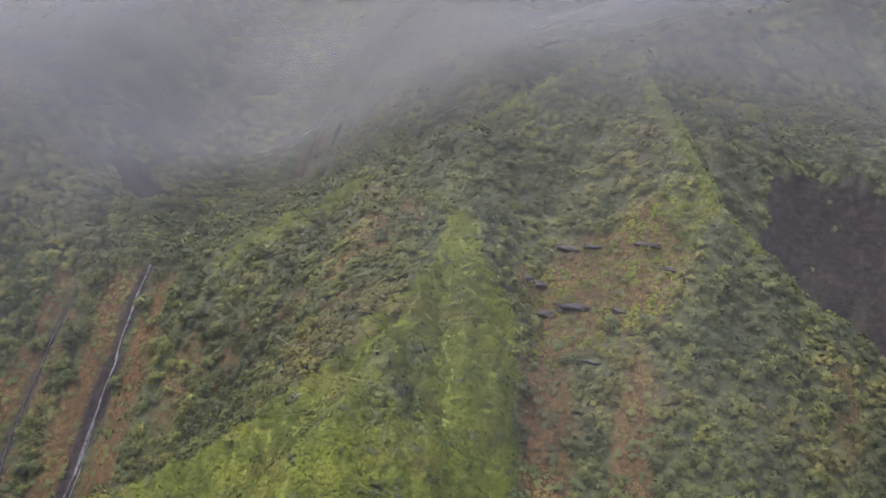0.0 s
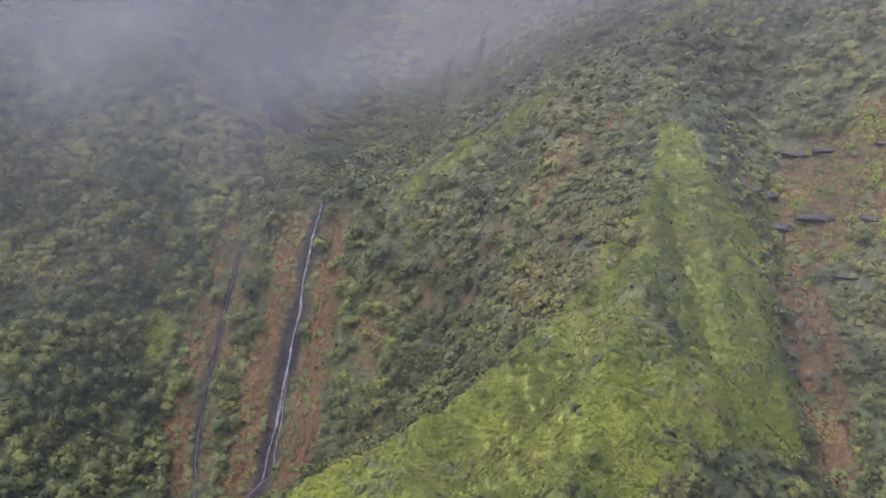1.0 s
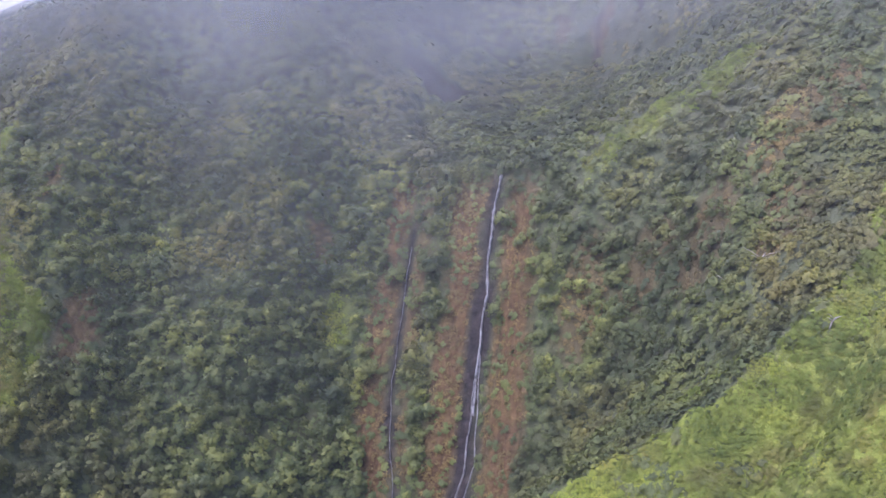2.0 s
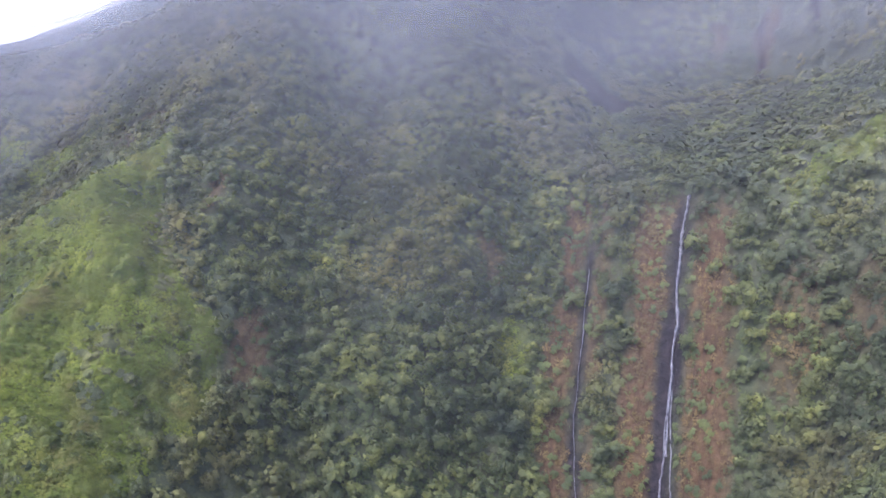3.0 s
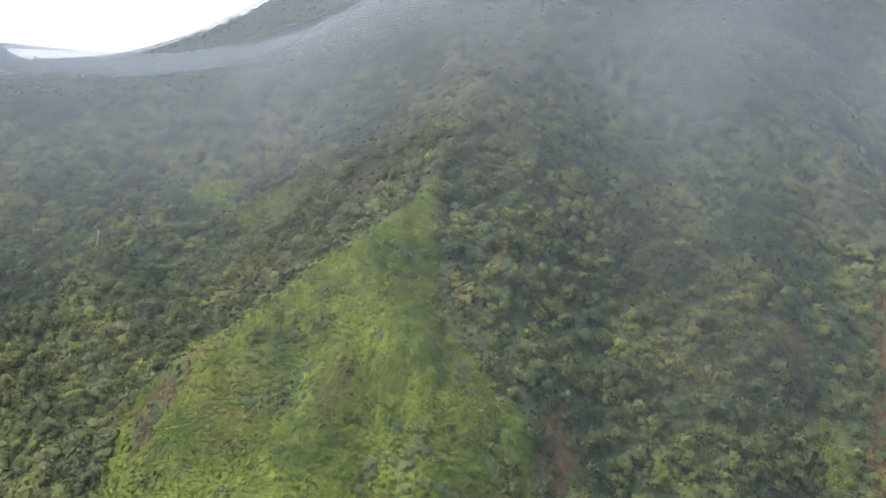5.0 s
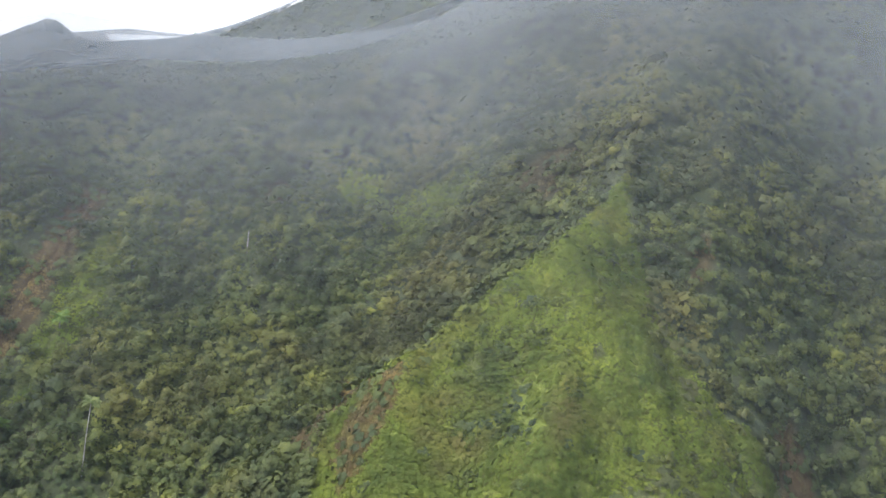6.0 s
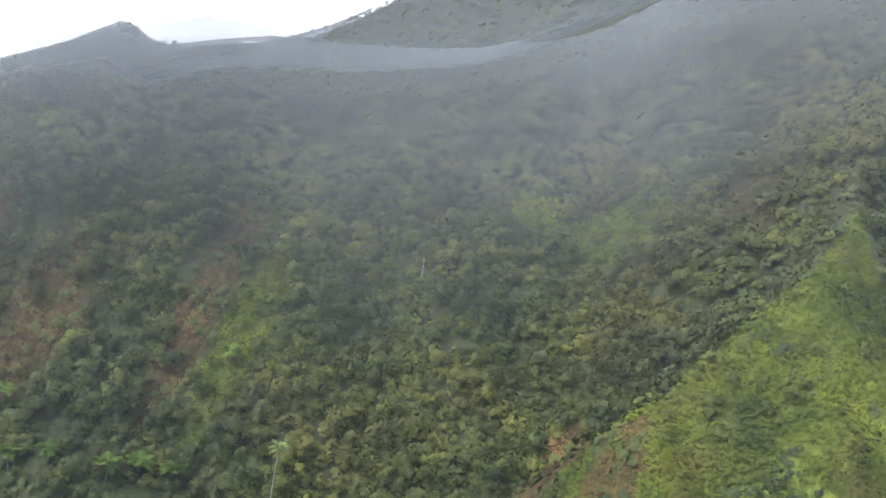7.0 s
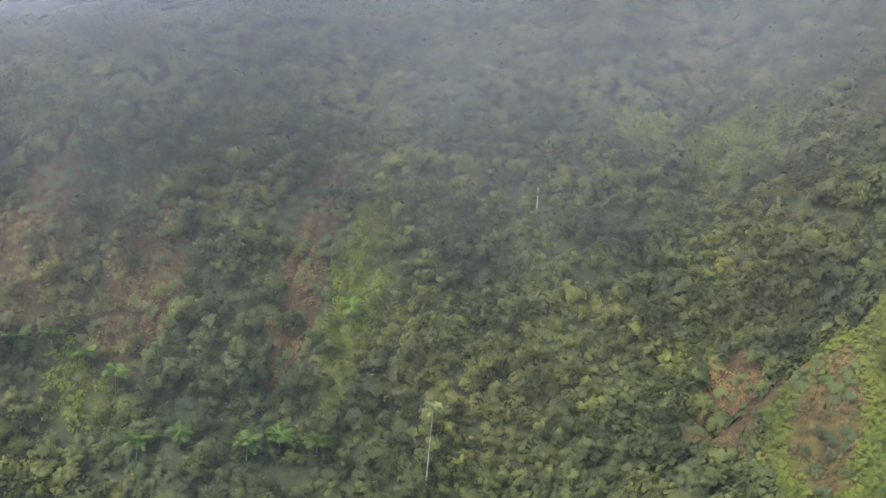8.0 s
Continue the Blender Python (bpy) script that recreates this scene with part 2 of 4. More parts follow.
def spur_height(x, y, crest, pos, neg):
    """The height of a spur's flanks: each stretch of its crest counts by how near it is, so that the flanks bend smoothly."""
    levels, ways = [], []
    for (ax, ay, az), (bx, by, bz) in zip(crest, crest[1:]):
        dx, dy = bx - ax, by - ay
        s = np.clip(((x - ax) * dx + (y - ay) * dy) / (dx * dx + dy * dy), 0, 1)
        d = np.hypot(x - ax - s * dx, y - ay - s * dy)
        side = np.clip((dx * (y - ay) - dy * (x - ax)) / math.hypot(dx, dy) / 3.0 + 0.5, 0, 1)
        k1, w, k2 = (p * side + n * (1 - side) for p, n in zip(pos, neg))
        drop = np.sqrt((k1 * np.minimum(d, w)) ** 2 + 1.0) - 1.0 + k2 * np.maximum(d - w, 0)
        levels.append(az + s * (bz - az) - drop)
        ways.append(d)
    ways = np.stack(ways)
    weight = np.exp(-(ways - ways.min(0)) / (1.0 + 0.12 * ways.min(0)))
    return (np.stack(levels) * weight).sum(0) / weight.sum(0)


def wall_height(x, y):
    yb, sl = np.interp(x, WALL_X, WALL_Y), np.interp(x, WALL_X, WALL_S)
    zt, z2 = np.interp(x, WALL_X, BROW_Z), np.interp(x, WALL_X, BROW2_Z)
    far = np.interp(x, FAR_X, FAR_Z)
    rib = value_noise(x, y * 0.25, 26, 5, 2) * 3.0 + value_noise(x, y * 0.3, 9, 6, 2) * 2.2 * np.clip((x - 62) / 10, 0, 1)
    yy = y - yb + rib
    y_t = (zt - 140) / sl
    ms = np.interp(x, WALL_X, MID_S)
    y_2 = y_t + (z2 - zt) / ms
    y_f = FAR_Y - yb
    low = 140 + sl * yy
    mid = zt + ms * (yy - y_t)
    high = z2 + (far - z2) * np.clip((yy - y_2) / (y_f - y_2), 0, 1) ** np.interp(x, [-535, -500, -460, -405, -330, -240, -150, -100, -20, 60], [2.4, 1.4, 1.15, 1.7, 1.6, 1.25, 1.1, 0.88, 0.82, 1.0])
    back = far - 0.5 * (y - FAR_Y)
    z = np.where(yy < y_t, low, np.where(yy < y_2, mid, high))
    return np.where(y > FAR_Y, back, z)


def height(x, y):
    """The ground's height at (x, y)."""
    x, y = np.asarray(x, float), np.asarray(y, float)
    z = wall_height(x, y)
    for crest, pos, neg in SPURS.values():
        h = spur_height(x, y, crest, pos, neg)
        k = np.clip(0.5 + 0.5 * (h - z) / 3.0, 0, 1)
        z = z * (1 - k) + h * k + 3.0 * k * (1 - k) * 0.5
    floor = 28 + 8 * value_noise(x, y, 160, 3, 3) + 0.0 * z
    z = np.where(z > floor + 10, z, floor + 10 * np.exp(np.minimum(z - floor - 10, 0) / 10))
    far = np.clip((y - 380) / 150, 0, 1)
    z = z + value_noise(x, y, 18, 11, 4) * 1.8 + np.abs(value_noise(x, y, 7, 13, 2)) * 0.9 + np.abs(value_noise(x + 0.25 * y, y * 0.22, 9, 15, 2)) * 2.2 * np.clip((310 - y) / 40, 0, 1) - 0.8 + value_noise(x, y, 60, 17, 3) * (1.5 + 2.0 * far * np.clip((FAR_Y - y) / 120, 0.1, 1))
    return z


def slope_at(x, y):
    e = 1.0
    return (height(x + e, y) - height(x - e, y)) / (2 * e), (height(x, y + e) - height(x, y - e)) / (2 * e)


# the two falls: plan x at heights
def fall_x(z):
    return np.interp(z, [78, 88, 101, 114, 121, 126, 129, 136, 142, 149, 156], [-88.2, -87.6, -87.7, -87.6, -87.5, -87.0, -87.2, -87.6, -87.3, -87.1, -86.2])


def thread_x(z):
    return np.interp(z, [80, 93, 104, 117, 131, 143], [-104.1, -107.0, -108.1, -108.0, -108.1, -108.0])


def blob(x, y, cx, cy, rx, ry, seed):
    d = np.hypot((x - cx) / rx, (y - cy) / ry) + 0.45 * value_noise(x, y, 14, seed, 3)
    return np.clip((1.1 - d) / 0.35, 0, 1)


# bare scars and bright low growth: plan x, y, half widths, strength
SCARS = [(31, 233, 22, 12, 0.8), (24, 206, 6, 24, 0.9), (41, 198, 4.5, 20, 0.85), (86, 212, 5, 8, 0.6), (-254, 251, 8, 14, 0.92), (-246, 233, 5, 10, 0.7),
         (-225, 289, 8, 6, 0.5), (-195, 265, 3, 5, 0.6), (-177, 246, 4, 9, 0.75), (-352, 256, 8.5, 14, 0.78), (-370, 252, 7, 15, 0.76), (-327.5, 271, 4.4, 20, 0.74),
         (-131, 285, 4, 3, 0.5), (-61, 376, 3.5, 9, 0.8), (-74, 384, 3, 8, 0.5), (-24, 249, 12, 6, 0.5), (-287, 297, 3, 3, 0.6), (-64, 262, 7, 7, 0.5), (-40, 247, 9, 9, 0.5), (-50, 257, 8, 6, 0.52), (-28, 232, 6, 9, 0.5)]
BRIGHTS = [(-317.5, 268, 5, 18, 0.5), (-124, 275, 4, 4, 0.4), (-253, 297, 11, 7, 0.34), (-355, 243, 8, 5, 0.34), (-42, 210, 7, 6, 0.6), (-270, 300, 6, 5, 0.5), (31, 233, 22, 9, 0.5)]


def masks(x, y, z):
    """How far the ground is fern meadow, bare soil and rock, each 0 to 1."""
    n = value_noise(x, y, 22, 31, 3)
    west = np.maximum(spur_height(x, y, *SPURS["west_nose"]), spur_height(x, y, *SPURS["west_arm"]))
    edge_x = np.interp(y, [120, 165, 178, 186, 200, 205, 226, 236, 250], [-26, -14, 1, 16, 20, 18, 14, 5, -1]) + 4 * n + 2.5 * value_noise(x, y, 5, 37, 2)
    nose_x = np.interp(y, [150, 200, 206, 213, 221, 230, 242], [-60, -36, -21, -16, -12, -6, -3])
    crest_y = np.interp(x, [-140, -95, -66, -46, -36, -25, -21, -16, -12, -6, -3], [170, 184, 192, 196, 200, 203, 206, 213, 221, 230, 246])
    meadow = (x < edge_x) & (y < 246 + 5 * n) & (y < crest_y + 1.2)
    meadow = meadow * np.clip((z - 62 + 14 * n) / 18, 0, 1) * np.clip((x + 135 + 12 * n) / 20, 0, 1) * np.clip((y - 112 + 10 * n) / 20, 0, 1)
    west_x = np.interp(y, [140, 180, 212, 237, 256, 272], [-240, -226, -218, -216, -215, -212])
    west_y = np.interp(x, [-262, -251, -241, -234, -226.5, -219.5, -212.5, -205], [238, 241, 241.5, 247, 252, 256, 272, 285])
    west_edge = np.interp(y, [140, 230, 245, 254, 272], [-185, -181, -186, -199, -211]) + 8 * n + 3 * value_noise(x, y, 5, 39, 2)
    meadow2 = (west > z - 6) & (x > -253 + 4 * n) & (x < west_edge) & (y < 276) & (y < west_y + 1.2)
    meadow2 = meadow2 * np.clip((z - 62 + 14 * n) / 18, 0, 1)
    fern = meadow * np.clip(1.15 + 1.4 * value_noise(x, y, 13, 33, 4) - 0.35 * np.clip((x - nose_x - 8) / 8, 0, 1) * np.clip((edge_x - 3 - x) / 4, 0, 1), 0.25, 1.0) + meadow2 * np.clip(1.25 + 1.3 * value_noise(x, y, 13, 34, 4) - 0.45 * np.clip((x - west_x - 10) / 12, 0, 1), 0.25, 1.0)
    brow_y = np.interp(x, [-61, -42, -17, -5, 10, 26, 41], [277, 276, 274, 272, 271, 274, 280])
    fern = np.maximum(fern, np.clip(0.75 + 1.2 * value_noise(x, y, 10, 35, 3), 0.0, 0.9) * ((np.abs(y - brow_y - 1) < 3.0 + 2 * n) & (x < 34) & (x > -66)))
    soil = np.zeros_like(fern)
    fx, tx = fall_x(z), thread_x(z)
    strip = np.clip((156 + 6 * n - z) / 8, 0, 1) * np.clip((z - 60) / 20, 0, 1)
    for c, w in ((fx - 7.0, 5.2), (fx + 7.5, 5.2), (tx - 4.5, 3.4), (tx + 3.0, 1.5)):
        soil = np.maximum(soil, np.clip(1.0 + 0.4 * value_noise(x, z, 11, 43, 3), 0, 1) * strip * np.clip((w - np.abs(x - c) + 2.5 * value_noise(x, z, 9, 41, 3)) / 2.0, 0, 1))
    for cx, cy, rx, ry, amount in SCARS:
        soil = np.maximum(soil, amount * blob(x, y, cx, cy, rx, ry, int(51 + cx % 17)))
    for cx, cy, rx, ry, amount in BRIGHTS:
        fern = np.maximum(fern, amount * blob(x, y, cx, cy, rx, ry, int(71 + cx % 13)))
    ridge = np.interp(y, [212, 223, 229, 235, 246, 266], [125, 97, 70, 60, 53, 45])
    fern = np.maximum(fern, 0.75 * np.clip(1.6 - np.abs(x - ridge + 3 * n) / 2.5, 0, 1) * ((y > 203) & (y < 268) & (x > 42)))
    rock = np.zeros_like(fern)
    bed = np.clip((z - 55) / 10, 0, 1)
    rock = np.maximum(rock, bed * np.clip((158 - z) / 4, 0, 1) * np.clip((2.1 + 0.025 * (150 - z) + 1.5 * value_noise(x * 0.3, z, 9, 99, 3) - np.abs(x - fx + 0.6)) / 1.2, 0, 1))
    rock = np.maximum(rock, bed * np.clip((145 - z) / 6, 0, 1) * np.clip((1.7 + 1.2 * value_noise(x * 0.3, z, 8, 96, 3) - np.abs(x - tx)) / 1.0, 0, 1))
    rock = np.maximum(rock, ((x > 76 + 6 * value_noise(x, y, 14, 97, 3)) & (x < 190) & (z > 120) & (z < 209 + 9 * value_noise(x, y, 12, 98, 3)) & (spur_height(x, y, *SPURS["east_ridge"]) < z - 4 + 3 * n)) * np.clip(1.05 + 1.3 * value_noise(x, y * 2.5, 13, 95, 3), 0, 0.95))
    for cx, y0, y1, w in ((-61.5, 366, 384, 1.3), (-49.0, 352, 368, 1.1)):
        rock = np.maximum(rock, ((y > y0) & (y < y1)) * np.clip((w - np.abs(x - cx - 2.0 * value_noise(0 * x, y, 16, 93, 2))) / 0.8, 0, 0.95))
    rock = np.maximum(rock, 0.85 * blob(x, y, -110, 338, 12, 9, 91))
    rock = np.maximum(rock, 0.25 * blob(x, y, -222, 287, 9, 4, 92))
    return fern, soil, rock


def axis(stops):
    """Coordinates with a spacing that widens away from the wall: (end, step) pairs from the first value on."""
    values = [stops[0]]
    for end, step in stops[1:]:
        count = max(1, round((end - values[-1]) / step))
        start = values[-1]
        values += [start + (end - start) * (k + 1) / count for k in range(count)]
    return np.array(values)


def mesh_object(name, verts, faces, mats, parent=None, face_mats=None, smooth=False):
    me = bpy.data.meshes.new(name)
    me.from_pydata(verts, [], faces)
    for m in mats:
        me.materials.append(m)
    if face_mats is not None:
        me.polygons.foreach_set("material_index", np.asarray(face_mats, np.int32))
    if smooth:
        me.polygons.foreach_set("use_smooth", np.ones(len(me.polygons), bool))
    me.update()
    ob = new(name, me)
    ob.parent = parent
    return ob


def grid_faces(rows, cols):
    i = np.arange(rows - 1)[:, None] * cols + np.arange(cols - 1)[None, :]
    return np.stack([i, i + 1, i + cols + 1, i + cols], -1).reshape(-1, 4)


def build_ground():
    xs = axis([-4500, (-1500, 250), (-720, 30), (-430, 5), (140, 2), (400, 10), (1500, 60), (4500, 300)])
    ys = axis([-4500, (-800, 300), (60, 40), (150, 4), (320, 1.5), (440, 3), (700, 6), (1500, 60), (4500, 300)])
    gx, gy = np.meshgrid(xs, ys)
    gz = height(gx, gy)
    verts = np.stack([gx, gy, gz], -1).reshape(-1, 3)
    ob = mesh_object("ground", verts.tolist(), grid_faces(len(ys), len(xs)).tolist(), [GROUND], smooth=True)
    fern, soil, rock = masks(gx, gy, gz)
    for name, values in (("fern", fern), ("soil", soil), ("rock", rock)):
        a = ob.data.attributes.new(name, "FLOAT", "POINT")
        a.data.foreach_set("value", values.reshape(-1).astype(np.float32))
    return tagged(ob, "steep green volcanic valley wall with ferny spurs and brown scars", "mountainside", kind="structure")


ground = build_ground()


# ---------------------------------------------------------------- plants as point sets of triangles
rng = np.random.default_rng(7)


def leaf_quads(centres, normals, size, fold=0.25, rnd=rng):
    """One bent four-cornered leaf clump at each centre, facing its normal: vertices (n, 4, 3)."""
    n = len(centres)
    t = rnd.normal(size=(n, 3))
    t -= normals * np.sum(t * normals, 1, keepdims=True)
    t /= np.linalg.norm(t, axis=1, keepdims=True) + 1e-9
    b = np.cross(normals, t)
    s = (size * rnd.uniform(0.45, 1.45, (n, 1)))
    w = s * rnd.uniform(0.55, 0.95, (n, 1))
    dip = normals * s * fold
    return np.stack([centres - t * s - dip, centres - b * w + dip * 0.4, centres + t * s - dip, centres + b * w + dip * 0.4], 1)


def unit(v):
    return v / (np.linalg.norm(v, axis=-1, keepdims=True) + 1e-9)


def dome_ways(count, turn):
    """Directions spread evenly over the upper part of a ball."""
    k = np.arange(count) + 0.5
    up = 1 - 1.05 * k / count
    a = k * 2.39996 + turn
    flat = np.sqrt(1 - up * up)
    return np.stack([flat * np.cos(a), flat * np.sin(a), up], 1)


def tree_shape(seed, lobes, shell, sprigs, size, level=0.3):
    """A broad tropical tree, 1 wide and about 1 high: each lobe of its crown a dense core with many
    sprigs of leaves standing out of it, with the rounded crown's normals; and its limbs."""
    r = np.random.default_rng(seed)
    quads, soft, limbs = [], [], [((0, 0, -0.5), (r.normal() * 0.05, r.normal() * 0.05, 0.32), 0.05, 0.03)]
    for k in range(lobes):
        a = 2 * math.pi * (k + r.uniform(-0.3, 0.3)) / max(lobes - 1, 1)
        rad = r.uniform(0.22, 0.36) if k else 0.0
        c = np.array([rad * math.cos(a), rad * math.sin(a), r.uniform(0.34, 0.58) if k else 0.66])
        lobe_r = r.uniform(0.17, 0.25) if k else 0.26
        for d, s, reach in ((dome_ways(shell, 6.28 * r.uniform()), lobe_r * 0.75, (0.45, 0.65)), (dome_ways(sprigs, 6.28 * r.uniform()), size, (0.72, 1.2))):
            p = c + d * lobe_r * r.uniform(*reach, (len(d), 1)) * np.array([1.2, 1.2, 0.7])
            nrm = unit(d + r.normal(size=d.shape) * 0.35 + np.array([0, 0, level]))
            q = leaf_quads(p, nrm, s, 0.14, r)
            quads.append(q)
            soft.append(unit(0.8 * unit(q - c) + 0.7 * unit(q - np.array([0, 0, 0.25])) + 0.25 * nrm[:, None, :]))
        limbs.append(((0, 0, 0.15), tuple(c - np.array([0, 0, 0.05])), 0.024, 0.009))
    return np.concatenate(quads), np.concatenate(soft), limbs


def limb_mesh(limbs, sides=5):
    verts, faces = [], []
    for a, b, ra, rb in limbs:
        a, b = Vector(a), Vector(b)
        q = (b - a).to_track_quat("Z", "Y")
        base = len(verts)
        for p, rad in ((a, ra), ((a + b) / 2 + Vector((0.012, -0.008, 0)), (ra + rb) / 2), (b, rb)):
            verts += [tuple(p + q @ Vector((rad * math.cos(2 * math.pi * k / sides), rad * math.sin(2 * math.pi * k / sides), 0))) for k in range(sides)]
        for ring in range(2):
            for k in range(sides):
                i, j = base + ring * sides + k, base + ring * sides + (k + 1) % sides
                faces.append((i, j, j + sides, i + sides))
    return verts, faces


def sample_slope(x0, x1, y0, y1, step, seed):
    """Places spread evenly over the sloping ground."""
    r = np.random.default_rng(seed)
    out = []
    ys = np.arange(y0, y1, 1.0)
    for x in np.arange(x0, x1, step):
        z = height(np.full_like(ys, x), ys)
        arc = np.concatenate([[0], np.cumsum(np.hypot(1.0, np.diff(z)))])
        s = np.arange(r.uniform(0, step), arc[-1], step)
        s = s + r.uniform(-0.42, 0.42, len(s)) * step
        y = np.interp(s, arc, ys)
        out.append(np.stack([np.full_like(y, x) + r.uniform(-0.5, 0.5, len(y)) * step, y], 1))
    p = np.concatenate(out)
    return p[:, 0], p[:, 1], height(p[:, 0], p[:, 1])


def sample_flanks(step, seed, *main):
    """Places over the whole slope, with more on the spurs' flanks that fall away sideways."""
    sets = [sample_slope(*main, step, seed)]
    for k, box in enumerate([(-268, -224, 200, 275), (-62, -8, 204, 264)]):
        sets.append(sample_slope(*box, step * 1.1, seed + 100 + k))
    return (np.concatenate(v) for v in zip(*sets))


def join_quads(name, quads, normals, mat):
    n = len(quads)
    face = np.cross(quads[:, 2] - quads[:, 0], quads[:, 3] - quads[:, 1])
    flip = np.sum(face * normals.mean(1), 1) < 0
    quads, normals = quads.copy(), normals.copy()
    quads[flip], normals[flip] = quads[flip][:, ::-1], normals[flip][:, ::-1]
    # no corner's normal turns too far away from its leaf
    face = unit(np.where(flip[:, None], -face, face))[:, None, :]
    normals = unit(normals + face * np.maximum(0, 0.45 - np.sum(face * normals, -1, keepdims=True)))
    me = bpy.data.meshes.new(name)
    me.vertices.add(n * 4)
    me.vertices.foreach_set("co", quads.reshape(-1).astype(np.float32))
    me.loops.add(n * 4)
    me.loops.foreach_set("vertex_index", np.arange(n * 4, dtype=np.int32))
    me.polygons.add(n)
    me.polygons.foreach_set("loop_start", np.arange(0, n * 4, 4, dtype=np.int32))
    me.materials.append(mat)
    me.update(calc_edges=True)
    me.polygons.foreach_set("use_smooth", np.ones(n, bool))
    me.normals_split_custom_set_from_vertices(normals.reshape(-1, 3).astype(np.float32))
    return new(name, me)


def turned(v, c, s):
    out = np.empty((len(c), *v.shape))
    out[..., 0] = v[None, ..., 0] * c[:, None, None] - v[None, ..., 1] * s[:, None, None]
    out[..., 1] = v[None, ..., 0] * s[:, None, None] + v[None, ..., 1] * c[:, None, None]
    out[..., 2] = v[None, ..., 2]
    return out


def placed(shape, x, y, z, size, turn, squash, axis_to, pull):
    """Copies of a clump of quads and of their normals, as two arrays. axis_to: where each clump's top points; pull: how far its normals follow that."""
    quads, soft = shape[:2]
    c, s = np.cos(turn), np.sin(turn)
    out, nrm = turned(quads, c, s), turned(soft, c, s)
    out[..., 2] *= squash[:, None, None]
    out *= size[:, None, None, None]
    t = unit(np.cross(axis_to, np.array([0.0, 1.0, 0.3])))
    basis = np.stack([t, np.cross(axis_to, t), axis_to], 1)
    out = np.einsum("nqvi,nij->nqvj", out, basis)
    nrm = np.einsum("nqvi,nij->nqvj", nrm, basis)
    out += np.stack([x, y, z], 1)[:, None, None, :]
    pull = np.broadcast_to(pull, x.shape)
    nrm = unit(nrm + pull[:, None, None, None] * axis_to[:, None, None, :])
    return out.reshape(-1, 4, 3), nrm.reshape(-1, 4, 3)


def ground_normal(x, y):
    gx, gy = slope_at(x, y)
    return unit(np.stack([-gx, -gy, np.ones_like(gx)], -1))


TREES = [tree_shape(100 + k, 4 + k % 3, 3, 18, 0.056) for k in range(8)]
MID_TREES = [tree_shape(150 + k, 3 + k % 3, 2, 6, 0.12, 1.1) for k in range(8)]
FAR_TREES = [tree_shape(200 + k, 3, 2, 6, 0.17, 1.3) for k in range(4)]


def tuft_shape(seed, blades, size):
    r = np.random.default_rng(seed)
    d = r.normal(size=(blades, 3))
    d[:, 2] = np.abs(d[:, 2]) + 0.45
    d = unit(d)
    p = d * np.array([0.55, 0.55, 0.42]) * r.uniform(0.5, 1.1, (blades, 1))
    q = leaf_quads(p, d, size, 0.15, r)
    return q, unit(q + np.array([0, 0, 0.5]))


TUFTS = [tuft_shape(300 + k, 22, 0.12) for k in range(6)]
BUSHES = [tuft_shape(320 + k, 6, 0.28) for k in range(6)]


# where the tree ferns and the palm stand, each in a small gap in the canopy
PALM_PLACE = (-300.8, 245.5)
FERN_PLACES = [(-356, 244), (-344, 237), (-328, 240.5), (-324, 244), (-361, 243), (-350.5, 243.4), (-318.2, 245), (-365.4, 240.5), (-317.5, 262), (-338, 239)]


